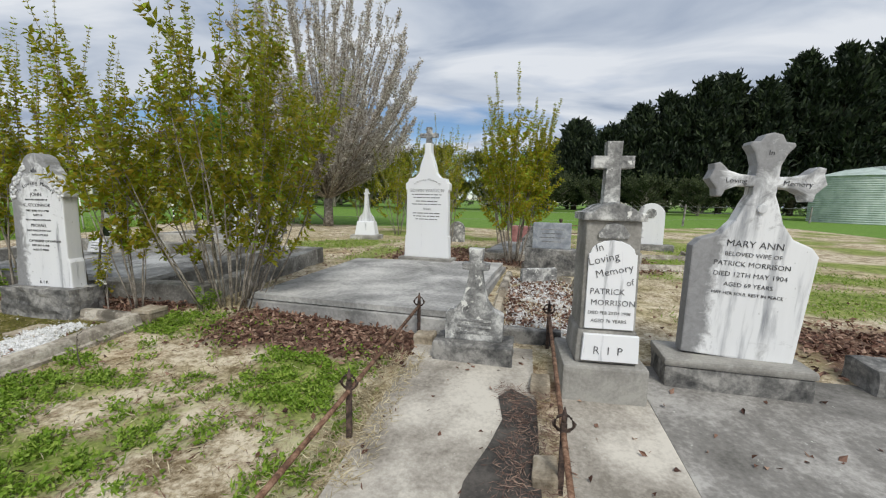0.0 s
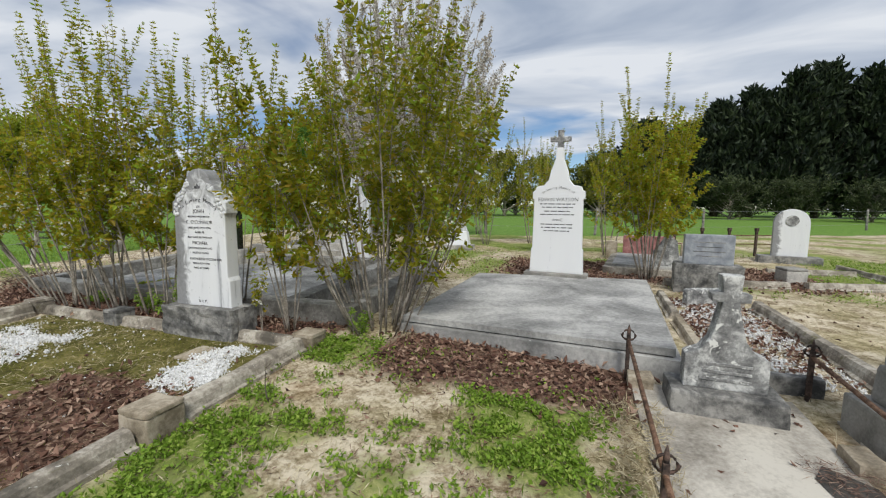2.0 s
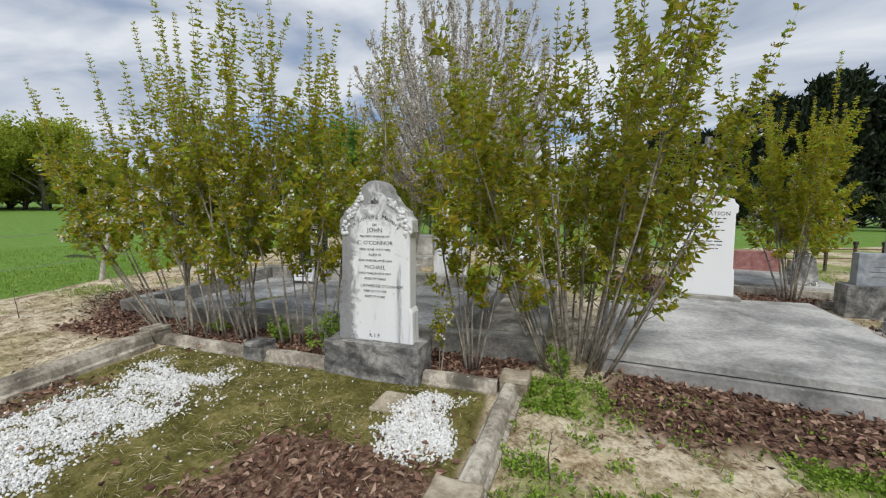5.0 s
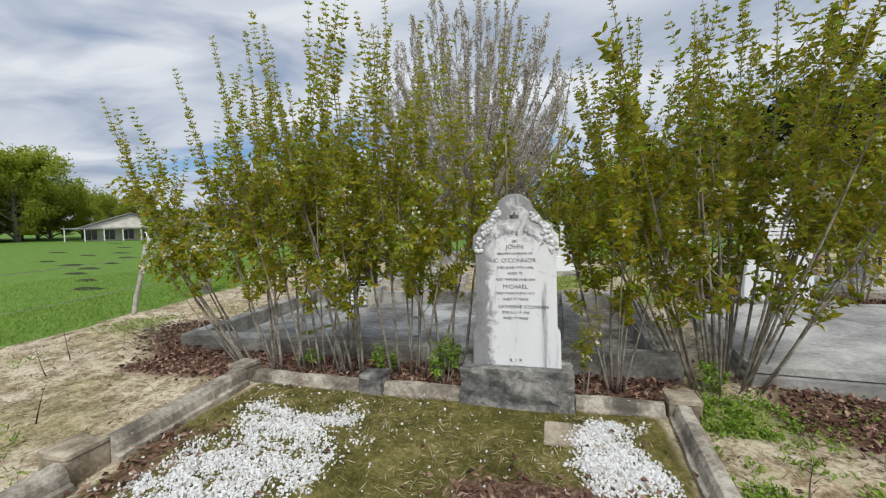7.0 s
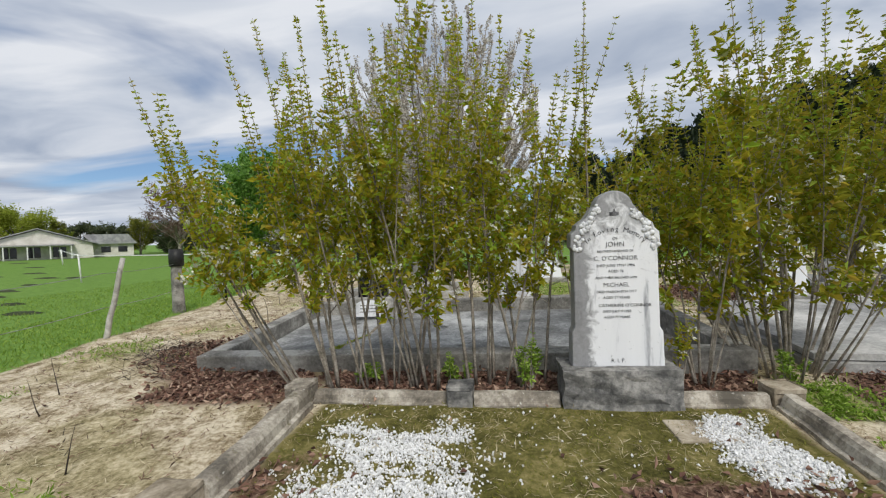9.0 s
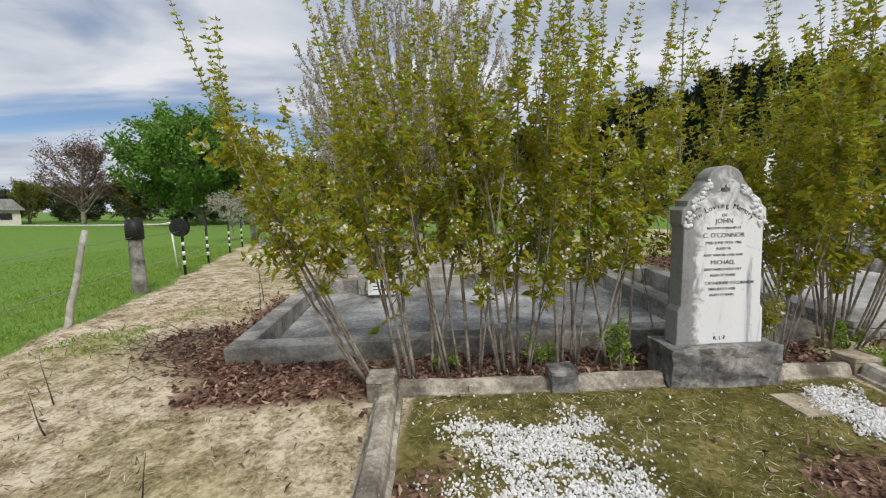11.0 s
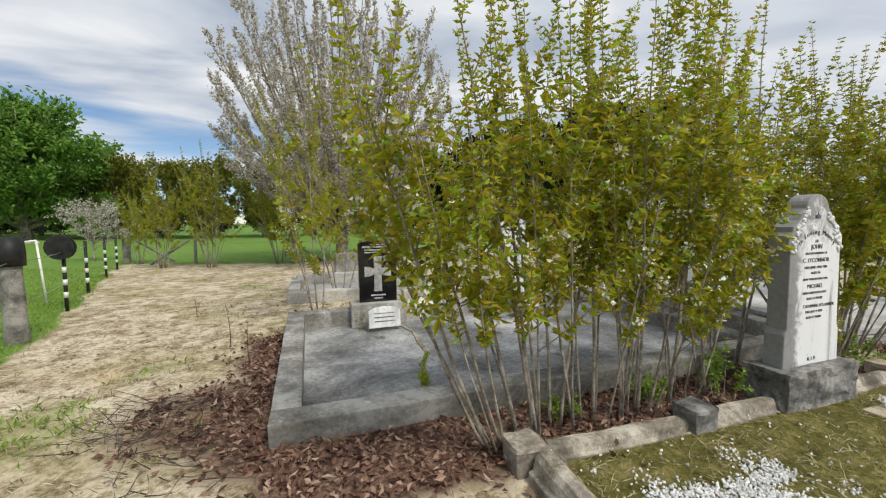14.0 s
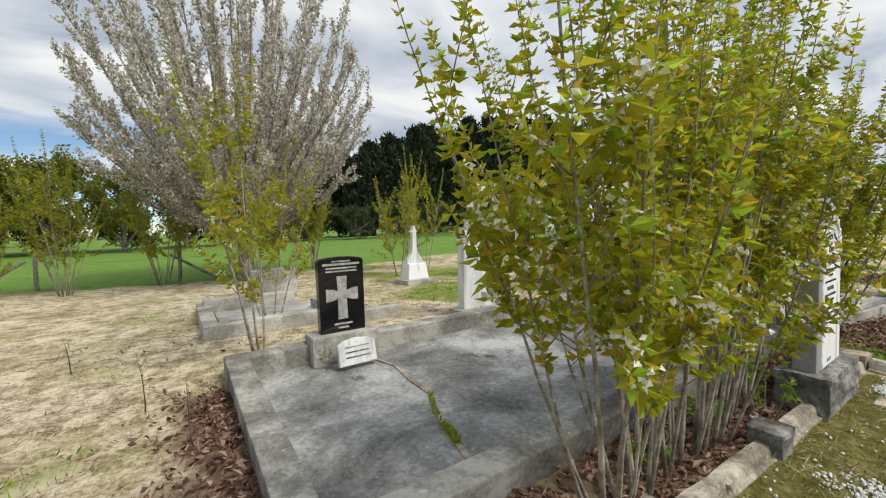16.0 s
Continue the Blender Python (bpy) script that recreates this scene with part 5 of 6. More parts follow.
def ornate_stone():
    t = thing("headstone", -5.38, 7.2, ground_z(-5.3, 7.2), 6, "weathered white marble headstone beside a kerbed grave", "headstone")
    half = [(0.30, -0.05), (0.28, 1.15), (0.30, 1.18), (0.27, 1.28), (0.16, 1.36), (0.10, 1.50), (0.055, 1.75), (0.0, 1.76)]
    part("stone", plate(mirrored(half), -0.07, 0.07, 0.012), M_marble_dirty, t)
    part("plinth", box(-0.4, 0.4, -0.18, 0.18, -0.05, 0.14, 0.015), M_concrete, t)


def small_dark_stone():
    t = thing("headstone", -1.75, 11.1, ground_z(-1.7, 11.1), 0, "small dark round-topped headstone with lichen", "headstone")
    part("stone", plate(mirrored([(0.22, -0.05), (0.22, 0.35)] + arc(0, 0.35, 0.22, 0, 90, 6)), -0.06, 0.06, 0.01), M_greystone, t)


for build in (granite_monument, red_grave, round_stone, spire_stone, ornate_stone, small_dark_stone):
    build()
# stepped kerbs of the graves behind the black stone
for bx0, bx1, by0, by1, h in [(-9.0, -7.2, 8.3, 8.5, .26), (-7.1, -6.3, 7.9, 8.1, .24), (-8.9, -7.4, 10.2, 10.45, .34), (-9.0, -8.8, 8.55, 10.6, .24)]:
    ob = mesh_ob("grave_kerb", box(bx0, bx1, by0, by1, 0.1, 0.2 + h * 0.75, 0.015, 0, 0.004, 4), M_concrete)
    tagged(ob, "grey concrete kerb of a low family grave", "kerb", "grave kerbs")
ob = mesh_ob("grave_slab", box(-8.75, -7.0, 8.6, 10.1, 0.1, 0.26, 0.012), M_slab)
tagged(ob, "pale weathered concrete slab within low kerbs", "grave slab")
for wx, wy, ww, wd, wh in [(-7.6, 11.2, 0.9, 0.35, 0.62), (-6.9, 9.2, 0.8, 0.5, 0.22)]:
    rough_block("stone_block", wx, wy, ww, wd, wh, M_concrete, "grey concrete monument base among the graves", "block", 5)
ob = mesh_ob("concrete_tile", box(-4.60, -4.22, 2.72, 3.02, 0.0, ground_z(-4.4, 2.85) + 0.022, 0.008, 0, 0.006, 4), M_kerb_warm)
tagged(ob, "small mossy concrete slab half covered by white chips", "slab")
# low rusty fence round a far grave
def far_rail():
    t = thing("iron_fence", 2.2, 12.0, ground_z(2, 12), 20, "low dark iron fence round a grave", "fence")
    for i in range(5):
        x = -1.2 + i * 0.7
        part("post", box(x - .025, x + .025, -.025, .025, -0.05, 0.62, 0.006), M_iron, t)
        part("post_knob", box(x - .04, x + .04, -.04, .04, 0.62, 0.71, 0.02), M_iron, t)
    for z in (0.3, 0.52):
        tubes("rail", [[((-1.3, 0, z), .014), ((1.7, 0, z), .014)]], M_rust, t)


far_rail()


# ---- paddock fence ----
def fence_post(x, y, h, r, label, rx=0.0, ry=0.0, cap=False, material=None):
    t = thing("fence_post", x, y, ground_z(x, y), 0, label, "fence post", "paddock fence posts")
    t.matrix_basis = pose(x, y, ground_z(x, y), rx, ry, 0)
    rng = np.random.default_rng(int(abs(x * 100)))
    path = [((rng.normal(0, .004), rng.normal(0, .004), -0.15 + (h + 0.15) * i / 6), r * (1.12 - 0.2 * i / 6)) for i in range(7)]
    V, F = tube_arrays([path], 9)
    V = [tuple(Vector(v) + Vector(noise.noise_vector(Vector(v) * 9)) * min(r * 0.15, 0.008)) for v in V]
    from_arrays("post", V, F, material or M_post, t, "", True)
    if cap:
        tubes("wrap", [[((0, 0, h * 0.74), r * 1.28), ((0, 0, h * 0.86), r * 1.32), ((0, 0, h * 1.01), r * 1.2)]], M_blackplastic, t, "dark wrapping round the top", 9)
    return t


fence_post(-11.4, 5.15, 1.2, 0.035, "slim pale leaning timber fence post", -3, 14, False, M_palepost)
fence_post(-11.85, 7.05, 1.22, 0.10, "thick weathered timber strainer post with dark wrapped top", 0, 0, True)
fence_post(-14.95, 18.7, 1.25, 0.12, "thick grey timber corner post")
fence_post(-11.3, 3.2, 1.1, 0.04, "slim dark leaning timber fence post", 6, -22)


def striped_stake(x, y, reel=False):
    t = thing("fence_stake", x, y, ground_z(x, y), 0, "black electric fence stake with white bands" + (" and a tape reel" if reel else ""), "fence stake", "electric fence stakes")
    tubes("stake", [[((0, 0, -0.1), .028), ((0, 0, 1.05), .028)]], M_blackplastic, t, "", 7)
    for z in (0.22, 0.42, 0.62):
        tubes("band", [[((0, 0, z), .031), ((0, 0, z + .09), .031)]], M_whiteplastic, t, "white band", 7)
    if reel:
        V, F = [], []
        for yy, r in ((-0.11, .19), (-0.09, .19), (-0.085, .11), (-0.035, .11), (-0.03, .19), (-0.01, .19)):
            V += [(r * math.cos(k * math.pi / 8), yy, 1.02 + r * math.sin(k * math.pi / 8)) for k in range(16)]
        for i in range(5):
            F += [(i * 16 + k, i * 16 + (k + 1) % 16, (i + 1) * 16 + (k + 1) % 16, (i + 1) * 16 + k) for k in range(16)]
        F += [tuple(range(15, -1, -1)), tuple(range(80, 96))]
        from_arrays("reel", V, F, M_blackplastic, t, "black fence tape reel")
    return t


striped_stake(-12.3, 9.05, True)
for sx, sy in ((-12.85, 11.0), (-13.65, 13.8), (-14.2, 15.9)):
    striped_stake(sx, sy)


def wire(pts, r, material, name, label):
    pts3 = []
    for (xa, ya, za), (xb, yb, zb) in zip(pts, pts[1:]):
        for i in range(6):
            k = i / 6
            pts3.append(((xa + (xb - xa) * k, ya + (yb - ya) * k, za + (zb - za) * k - 0.10 * k * (1 - k)), r))
    pts3.append((pts[-1], r))
    V, F = tube_arrays([pts3], 4)
    ob = from_arrays(name, V, F, material)
    return tagged(ob, label, "fence wire", "fence wires")


line = [(-11.3, 3.2), (-11.4, 5.15), (-11.85, 7.05), (-12.3, 9.05), (-12.85, 11.0), (-13.65, 13.8), (-14.95, 18.7)]
for z in (0.45, 0.95):
    wire([(x, y, ground_z(x, y) + z) for x, y in line], 0.005, M_wire, "fence_wire", "thin galvanised wire along the paddock fence")
back = [(-14.95, 18.7), (-12.4, 17.2), (-9.2, 16.4), (-5.0, 17.4), (-0.5, 18.4), (4.0, 20.5), (8.6, 24.0), (13.9, 28.5), (20.0, 33.0)]
for i, (x, y) in enumerate(back[1:]):
    fence_post(x, y, 1.15, 0.05, "grey timber post in a wire fence", (i % 3 - 1) * 2, (i % 2) * 3)
for z in (0.35, 0.7, 1.05):
    wire([(x, y, ground_z(x, y) + z) for x, y in back], 0.006, M_wire, "fence_wire", "thin galvanised wire along the back fence")
for x, y, dx in ((-14.6, 18.5, 1.3), (-9.4, 16.5, 1.2), (-12.6, 17.3, -1.1)):
    ob = tubes("fence_stay", [[((x + dx, y - .3, ground_z(x, y)), .045), ((x, y, ground_z(x, y) + 0.8), .04)]], M_post, None, "diagonal grey timber stay of a fence post")
    tagged(ob, category="fence stay")
# white tape on bent plastic pegs in the paddock
for px, py in ((-13.0, 9.85), (-22.1, 13.95), (-38.8, 26.9)):
    t = thing("tape_peg", px, py, ground_z(px, py), 0, "white plastic electric fence peg standing in grass", "fence peg", "tape pegs")
    wide = 0.018 + 0.0012 * abs(px + 13)
    tubes("peg", [[((0.06, 0, -0.05), wide), ((-0.03, 0, 1.12), wide)]], M_whiteplastic, t)
    tubes("arm", [[((-0.03, 0, 1.11), wide), ((-0.25, 0, 1.08), wide * 0.8)]], M_whiteplastic, t)
wire([(x, y, ground_z(x, y) + 1.08) for x, y in ((-50, 36), (-38.8, 26.9), (-22.1, 13.95), (-13.0, 9.85))], 0.022, M_whiteplastic, "fence_tape", "white electric fence tape sagging across the paddock")


# ---- buildings and tank ----
def farmhouse():
    t = thing("farmhouse", -55.0, 38.0, ground_z(-55, 38) - 0.05, 48, "low cream farmhouse with grey gabled roof and verandah", "house")
    part("wall", box(-7, 7, -4, 9, 0, 2.4, 0.02), M_wallpaint, t, "cream boarded walls")
    part("gable", plate([(-7.1, 2.4), (7.1, 2.4), (0, 4.7)], -4.05, -3.9, 0.0), M_wallpaint, t, "pale tan gable end")
    for s in (-1, 1):
        bm = bmesh.new()
        q = [(s * 7.8, 2.25), (0, 4.85), (0, 5.0), (s * 7.8, 2.4)]
        a = [bm.verts.new((x, -4.6, z)) for x, z in q]
        b = [bm.verts.new((x, 9.4, z)) for x, z in q]
        bm.faces.new(a); bm.faces.new(b[::-1])
        for i in range(4):
            bm.faces.new((a[i], b[i], b[(i + 1) % 4], a[(i + 1) % 4]))
        bmesh.ops.recalc_face_normals(bm, faces=bm.faces[:])
        part("roof", bm, M_roof, t, "grey metal roof plane")
    part("wing_wall", box(7.05, 13, 0, 8, 0, 2.3, 0.02), M_wallpaint, t)
    part("wing_roof", plate([(7.0, 2.28), (13.6, 2.28), (12.2, 4.0), (5.5, 4.0)], -0.6, 8.5, 0.0), M_roof, t, "long grey roof of the wing")
    part("verandah_roof", box(-9.5, 4.5, -6.6, -4.06, 2.1, 2.28, 0.02), M_roof, t)
    for x in (-9.2, -6.5, -3.8, -1.1, 1.6, 4.2):
        part("verandah_post", box(x - .08, x + .08, -6.5, -6.34, 0, 2.1, 0.01), M_whiteplastic, t)
    for x in (-6, -3.4, -0.6, 2.6):
        w = part("window", box(x - .85, x + .85, -4.06, -3.98, 0.3, 1.95, 0.01), M_glassdark, t, "dark window behind the verandah")
        part("window_frame", box(x - .05, x + .05, -4.1, -4.05, 0.3, 1.95, 0.005), M_whiteplastic, w)
    for x in (8.8, 11.3):
        part("window", box(x - .7, x + .7, -0.06, 0.02, 0.8, 1.8, 0.01), M_glassdark, t)
    t.scale = (0.62, 0.62, 0.66)
    return t


def water_tank():
    t = thing("water_tank", 25.6, 36.3, ground_z(25, 36), 0, "large pale green corrugated water tank with shallow cone roof", "water tank")
    V, F, n, rows = [], [], 48, 44
    for i in range(rows + 1):
        r = 3.3 + (0.035 if i % 2 else 0.0)
        V += [(r * math.cos(2 * math.pi * k / n), r * math.sin(2 * math.pi * k / n), 3.5 * i / rows - 0.05) for k in range(n)]
    for i in range(rows):
        F += [(i * n + k, i * n + (k + 1) % n, (i + 1) * n + (k + 1) % n, (i + 1) * n + k) for k in range(n)]
    from_arrays("shell", V, F, M_tank, t, "horizontally ribbed pale green wall")
    ring = [(3.42 * math.cos(2 * math.pi * k / n), 3.42 * math.sin(2 * math.pi * k / n), 3.44) for k in range(n)]
    mid = [(1.5 * math.cos(2 * math.pi * k / n), 1.5 * math.sin(2 * math.pi * k / n), 4.0) for k in range(n)]
    from_arrays("roof", ring + mid + [(0, 0, 4.2)], [(k, (k + 1) % n, n + (k + 1) % n, n + k) for k in range(n)] + [(n + k, n + (k + 1) % n, 2 * n) for k in range(n)], M_tank, t, "shallow cone roof")
    part("hatch", box(-0.5, 0.5, -1.9, -0.9, 3.9, 4.15, 0.03), M_whiteplastic, t)


farmhouse()
water_tank()


# ---- loose ground cover ----
def scattered(n, x0, x1, y0, y1, weight, rng, tries=12):
    out = []
    for _ in range(n * tries):
        x, y = rng.uniform(x0, x1), rng.uniform(y0, y1)
        if rng.random() < weight(x, y):
            out.append((x, y))
            if len(out) >= n:
                break
    return out


def blocked(x, y):
    """True on slabs, paths and plinths, where nothing grows."""
    if -8.9 < x < -3.45 and 3.84 < y < 6.65 or 0.3 < x < 2.6 and y < 3.35 or -0.86 < x < 0.14 and y < 3.42:
        return True
    if -3.02 < x < -0.3 and 3.5 < y < 6.7 and y > 3.92 - (x + 3.0) * 0.168:
        return True
    return -5.3 < x < -4.38 and 3.12 < y < 3.5


def cover(name, pts, lift, up, length, width, material, label, seed, flat=0.6):
    rng = np.random.default_rng(seed)
    P = [(x, y, ground_h(x, y) + lift * rng.random()) for x, y in pts]
    A = np.stack([rng.normal(0, flat, len(P)), rng.normal(0, flat, len(P)), np.abs(rng.normal(up, 0.25, len(P)))], 1)
    V, F = leaf_arrays(P, A, length, width, rng)
    ob = from_arrays(name, V, F, material)
    return tagged(ob, label, "ground cover", kind="stuff")


rng = np.random.default_rng(77)
free = lambda f: (lambda x, y: 0.0 if blocked(x, y) else f(x, y))
litter_pts = scattered(15000, -9.9, 4.4, 1.2, 9.5, free(lambda x, y: zone_at(x, y)[1] ** 1.2 + 0.006), rng, 14)
cover("fallen_leaves", litter_pts, 0.04, 0.12, 0.062, 0.034, L_litter, "curled brown dead leaves lying in drifts", 301, 0.8)
stray = scattered(220, -2.6, 2.4, 1.0, 6.5, lambda x, y: 0.5 if (-0.86 < x < 2.6 and y < 3.4) else 0.05, rng)
cover("stray_leaves", stray, 0.03, 0.1, 0.05, 0.03, L_litter, "single dead leaves scattered on concrete", 302, 0.8)
weed_pts = scattered(26000, -11, 6, 0.4, 12, free(lambda x, y: zone_at(x, y)[2] * (0.3 if y > 5 else 1.0) * (1.0 if wob(x, y, 5, 11) > -0.05 else 0.12)), rng, 14)
cover("green_weeds", weed_pts, 0.012, 0.65, 0.062, 0.012, L_grass, "low bright green weeds and clover", 303, 0.6)
edge_pts = scattered(3800, -1.15, -0.72, 0.7, 3.1, lambda x, y: 0.9 if wob(x, y, 3.0, 51) > -0.1 else 0.15, rng)
cover("edge_straw", edge_pts, 0.035, 0.2, 0.085, 0.005, L_straw, "matted dead grass along the path edge", 312, 0.9)
clump = scattered(9000, -3.6, -0.9, 0.8, 3.6, free(lambda x, y: zone_at(x, y)[2] * (1.0 if wob(x, y, 5, 11) > 0.0 else 0.05)), rng)
cover("clover_leaves", clump, 0.05, 0.3, 0.03, 0.024, L_grass, "small round green weed leaves", 304, 0.8)
straw_pts = scattered(30000, -11.4, 6, 0.0, 12, free(lambda x, y: (0.75 if y < 6 else 0.3) * max(0.12, 1 - zone_at(x, y)[0] - zone_at(x, y)[1] - 0.7 * zone_at(x, y)[3])), rng)
cover("dry_grass", straw_pts, 0.01, 0.16, 0.075, 0.005, L_straw, "short dead straw-coloured grass", 305, 0.8)
tuft_pts = scattered(9000, -11.3, -0.9, 0.0, 9, free(lambda x, y: (1.0 if wob(x, y, 6, 21) > 0.18 else 0.05) * max(0.0, 1 - zone_at(x, y)[0] - zone_at(x, y)[1] - zone_at(x, y)[3])), rng)
cover("withered_tufts", tuft_pts, 0.012, 0.3, 0.055, 0.006, L_litter, "withered brown grass tufts in dry turf", 310, 0.8)
moss_pts = scattered(12000, -7.2, -3.8, 0.8, 3.2, lambda x, y: zone_at(x, y)[3] * (0.35 + 0.65 * (wob(x, y, 3.0, 4) > -0.05)), rng)
cover("moss_turf", moss_pts, 0.006, 0.45, 0.03, 0.006, L_spring_dark, "short mossy olive turf", 306, 0.7)
bed_straw = scattered(5000, -7.2, -3.85, 0.8, 3.2, lambda x, y: zone_at(x, y)[3] * (1.0 if wob(x, y, 2.2, 41) > 0.0 else 0.25), rng)
cover("bed_straw", bed_straw, 0.012, 0.15, 0.08, 0.004, L_straw, "pale dead grass strands over mossy turf", 311, 0.9)
field_pts = scattered(26000, -19, -11.2, 2.5, 17, lambda x, y: zone_at(x, y)[0] * (1.0 if x > -14 else 0.35), rng)
cover("meadow_grass", field_pts, 0.0, 0.8, 0.07, 0.010, L_grass, "short green pasture grass", 307, 0.5)


def chips(name, pts, label, seed):
    rng = np.random.default_rng(seed)
    V, F = [], []
    for x, y in pts:
        s = rng.uniform(0.006, 0.014)
        c = Vector((x, y, ground_h(x, y) + 0.012 + rng.uniform(-.006, .014)))
        e = Euler(rng.uniform(0, 6.28, 3)).to_matrix()
        k = len(V)
        for d in ((1.2, 0, 0), (-1, 0.2, 0), (0, 1, 0.1), (0, -0.9, 0), (0, 0.1, 0.75), (0.1, 0, -0.7)):
            V.append(tuple(c + e @ (Vector(d) * s)))
        F += [(k + a, k + b, k + d) for a, b, d in ((0, 2, 4), (2, 1, 4), (1, 3, 4), (3, 0, 4), (2, 0, 5), (1, 2, 5), (3, 1, 5), (0, 3, 5))]
    return tagged(from_arrays(name, V, F, L_chips), label, "stone chips", kind="stuff")


def bed(x0, x1, y0, y1, s):
    return lambda x, y: inside(x + wob(x, y, 3, 6) * .25, y + wob(x, y, 3, 8) * .25, x0, x1, y0, y1, s) ** 1.5


def broken(f):
    return lambda x, y: f(x, y) * (1.0 if wob(x, y, 4.5, 31) + 0.5 * wob(x, y, 11, 32) > -0.22 else 0.18)


chips("white_chips", scattered(10500, -7.3, -5.6, 0.9, 3.1, broken(bed(-6.95, -5.95, 1.3, 2.85, 0.16)), rng) + scattered(260, -7.2, -4.2, 1.2, 3.2, lambda x, y: 0.5, rng), "white marble chips spread over a grave bed", 401)
chips("white_chips", scattered(4200, -4.7, -3.8, 1.9, 3.1, bed(-4.4, -3.95, 2.35, 2.98, 0.1), rng), "small patch of white marble chips", 402)
chips("white_chips", scattered(5200, -0.12, 0.72, 3.7, 6.1, lambda x, y: 0.8 if wob(x, y, 2.0, 3) > -0.1 else 0.15, rng), "white chips mixed with dead leaves", 403)
extra = scattered(1300, -0.15, 0.75, 3.75, 6.1, lambda x, y: 0.8 if wob(x, y, 2.0, 13) > -0.1 else 0.3, rng)
cover("grave_litter", extra, 0.04, 0.1, 0.055, 0.03, L_litter, "brown dead leaves filling a kerbed grave", 308, 0.8)


def damp_strip():
    rng = np.random.default_rng(9)
    pts = [(0.15, 0.6)] + [(0.15, 2.6), (-0.02, 2.72), (-0.10, 2.6), (-0.06, 2.35), (-0.12, 2.1), (-0.22, 1.8), (-0.24, 1.4), (-0.3, 1.0), (-0.28, 0.6)]
    bm = bmesh.new()
    vs = [bm.verts.new((x, y, ground_z(x, y) + 0.028)) for x, y in pts]
    f = bm.faces.new(vs[::-1])
    bmesh.ops.recalc_face_normals(bm, faces=bm.faces[:])
    bmesh.ops.triangulate(bm, faces=bm.faces[:])
    M_soil = mottled("dark_soil", (0.03, 0.028, 0.026), (0.06, 0.055, 0.05), (0.10, 0.09, 0.08), 4, 50, 0.75, 0.5)
    ob = mesh_ob("soil_patch", bm, M_soil)
    tagged(ob, "dark damp soil spread over the concrete path", "soil", kind="structure")
    pts = scattered(2600, -0.12, 0.28, 0.7, 2.75, lambda x, y: 1.0 if x > -0.05 + 0.1 * wob(x, y, 4, 2) else 0.1, rng)
    P = [(x, y, ground_z(x, y) + 0.03 + 0.02 * rng.random()) for x, y in pts]
    V, F = leaf_arrays(P, rng.normal(0, 1, (len(P), 3)) * (1, 1, 0.12), 0.07, 0.004, rng)
    M_need = leaf_mat("dry_needles", [(0.0, (0.09, 0.05, 0.04)), (0.6, (0.22, 0.14, 0.11)), (1.0, (0.38, 0.27, 0.2))], 0.8, 0.05)
    tagged(from_arrays("dry_needles", V, F, M_need), "reddish dry needles and stalks beside the rail", "ground cover", kind="stuff")


damp_strip()


def brush_pile(x, y, n, r, seed):
    rng = np.random.default_rng(seed)
    paths = []
    for i in range(n):
        a, q = rng.uniform(0, 6.28), r * math.sqrt(rng.random())
        p = Vector((x + q * math.cos(a), y + q * math.sin(a), ground_z(x, y) + rng.uniform(0.01, 0.14) * (1.1 - q / r)))
        paths.append(wand(p, (rng.normal(0, 1), rng.normal(0, .6), rng.normal(0.12, .15)), rng.uniform(.12, .36), rng.uniform(.002, .004), rng, 3, 0.1, 0.12))
    ob = tubes("brush_pile", paths, M_darkbark, None, "heap of fine dry brown twigs on leaf litter", 4)
    tagged(ob, category="twigs", kind="stuff")


brush_pile(-9.68, 4.45, 150, 0.48, 501)
brush_pile(-9.35, 3.8, 50, 0.35, 502)


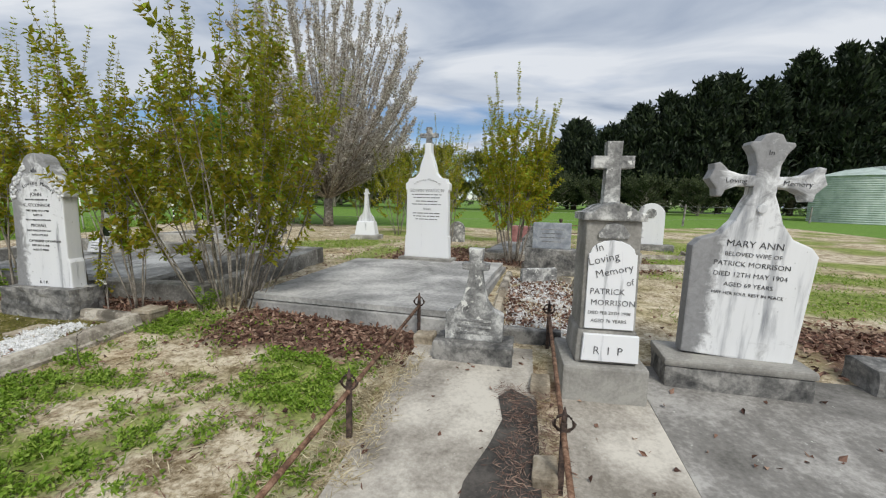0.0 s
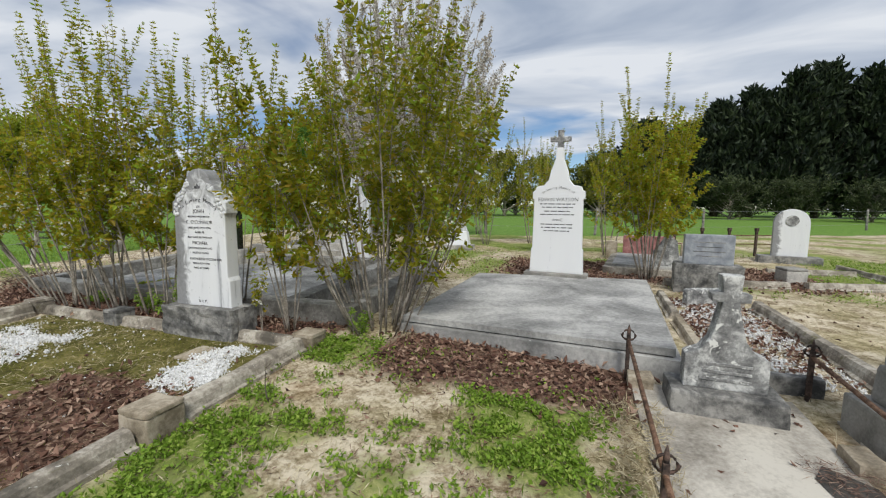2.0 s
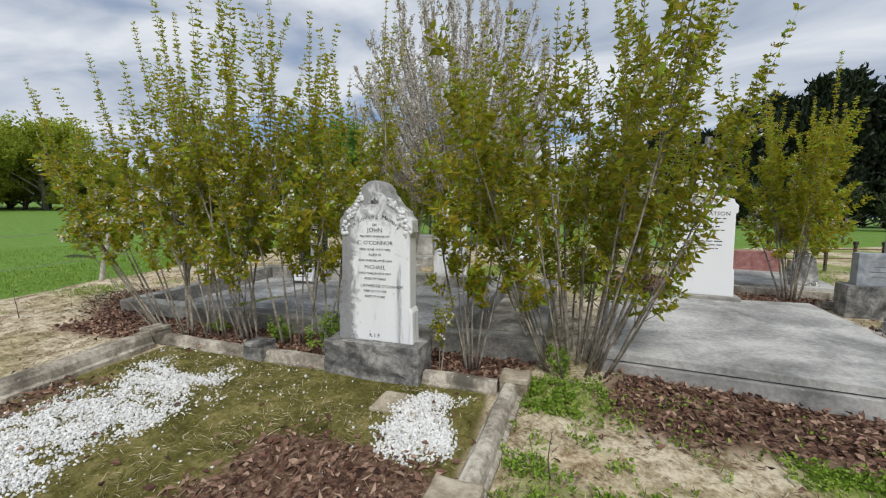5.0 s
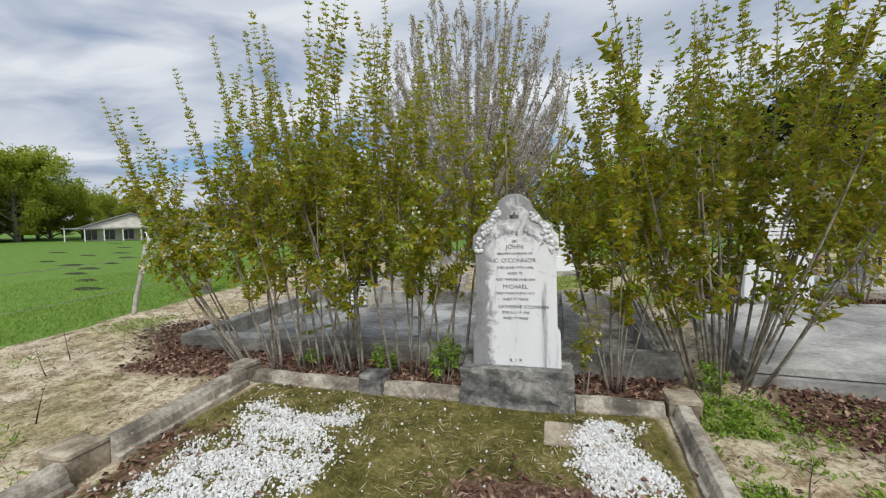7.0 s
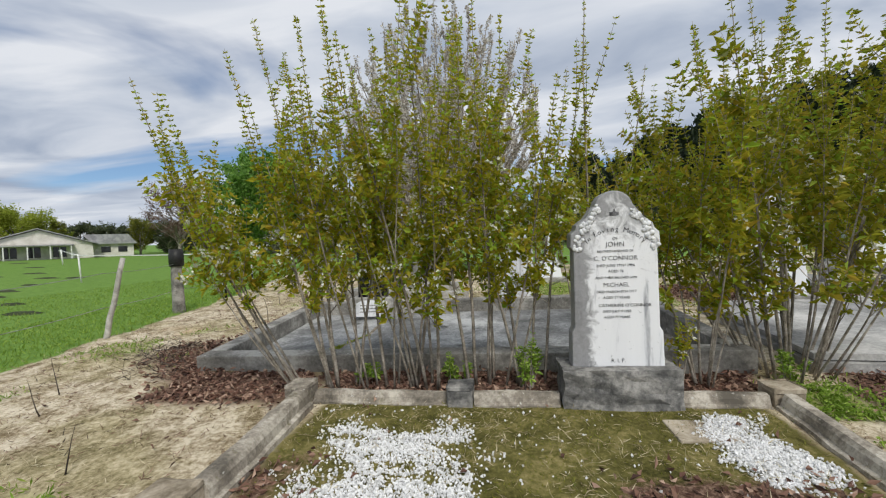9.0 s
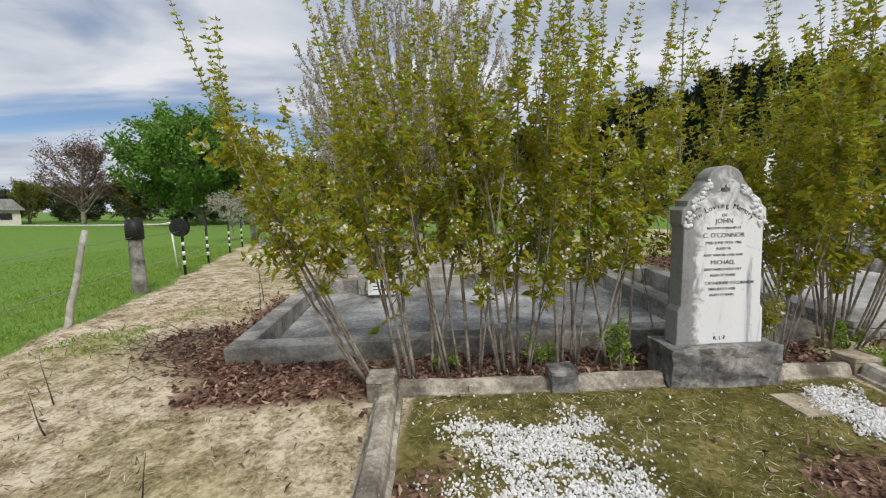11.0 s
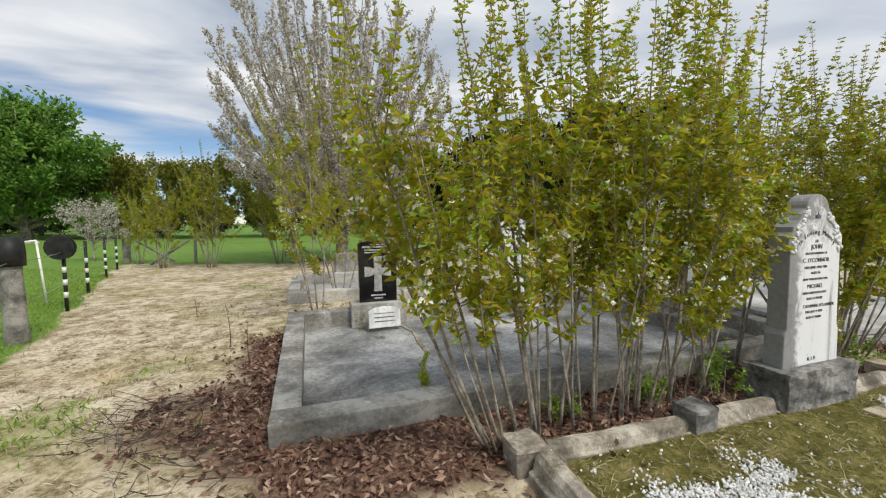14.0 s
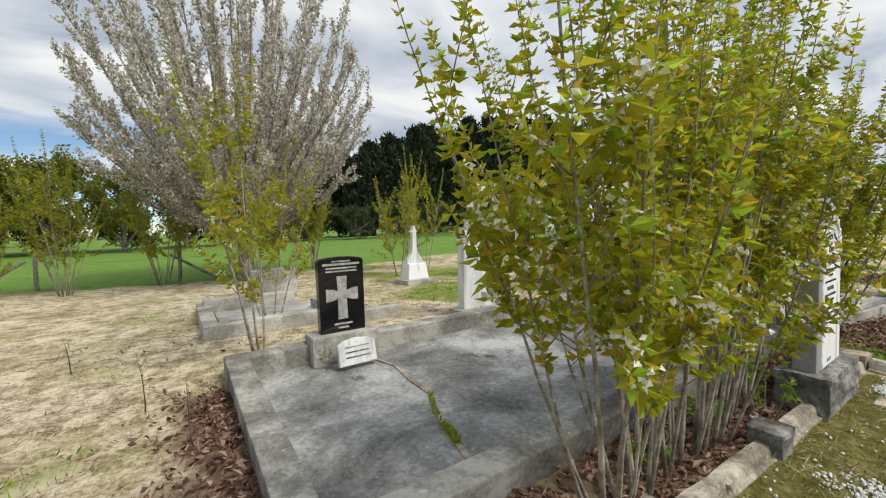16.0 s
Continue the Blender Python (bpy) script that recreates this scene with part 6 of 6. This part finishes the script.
def dry_stalk(x, y, h, seed):
    rng = np.random.default_rng(seed)
    ob = tubes("dry_stalk", [wand((x, y, ground_z(x, y)), (rng.normal(0, .12), rng.normal(0, .12), 1), h, .006, rng, 6, 0.1, 0.06)] + [wand((x, y, ground_z(x, y) + h * k), (rng.normal(0, .6), rng.normal(0, .6), .6), h * .16, .003, rng, 3) for k in (.4, .55, .7, .85)], M_darkbark, None, "thin dry weed stalk standing in dead grass", 5)
    tagged(ob, category="plant", group="dry stalks")


for i, (sx, sy, sh) in enumerate([(-9.5, 6.2, .55), (-9.2, 5.4, .5), (-9.9, 3.3, .4), (-9.6, 2.9, .35), (-8.5, 2.2, .3), (-3.3, 2.4, .3), (-10.2, 7.8, .4)]):
    dry_stalk(sx, sy, sh, 520 + i)


def tuft_shade_patch(x, y, rx, ry, seed):
    """A low mound coloured dark for the shadows of tufts and dung in the pasture."""
    rng = np.random.default_rng(seed)
    V, F, n = [(0, 0, 0.05)], [], 14
    for k, q in ((0.55, 0.045), (1.0, -0.01)):
        V += [(rx * k * math.cos(2 * math.pi * i / n) * rng.uniform(.7, 1.2), ry * k * math.sin(2 * math.pi * i / n) * rng.uniform(.7, 1.2), q) for i in range(n)]
    F = [(0, 1 + i, 1 + (i + 1) % n) for i in range(n)] + [(1 + i, 1 + n + i, 1 + n + (i + 1) % n, 1 + (i + 1) % n) for i in range(n)]
    ob = from_arrays("earth_mound", V, F, M_tuft_shade, None, "flat mound coloured dark for tuft and dung shadows in the pasture", True)
    ob.location = (x, y, ground_z(x, y))
    tagged(ob, category="earth", group="earth mounds")


# this dark green-brown carries the shade of grass tufts and dung
M_tuft_shade = mottled("tuft_shade_and_dung", (0.02, 0.025, 0.012), (0.04, 0.05, 0.02), (0.07, 0.08, 0.035), 3, 30, 0.95, 0.6)
for i, (mx, my, ma, mb) in enumerate([(-15.6, 7.2, .9, .35), (-21.9, 11.3, 1.0, .4), (-37, 23.6, 1.6, .5), (-26, 15.8, 1.2, .4), (-23.3, 13.1, .7, .3), (-46, 29.3, 2.0, .6), (-30, 16.5, 1.0, .4), (-24.3, 12.2, 1.1, .5), (-20.4, 9.9, 1.0, .4), (-30.4, 18.6, 1.3, .5), (-24.7, 15.9, .9, .4), (-35, 18, 1.4, .5), (-27.5, 13.2, .9, .4), (-17.8, 8.6, .7, .3)]):
    tuft_shade_patch(mx, my, ma * 0.6, mb * 0.7, 540 + i)
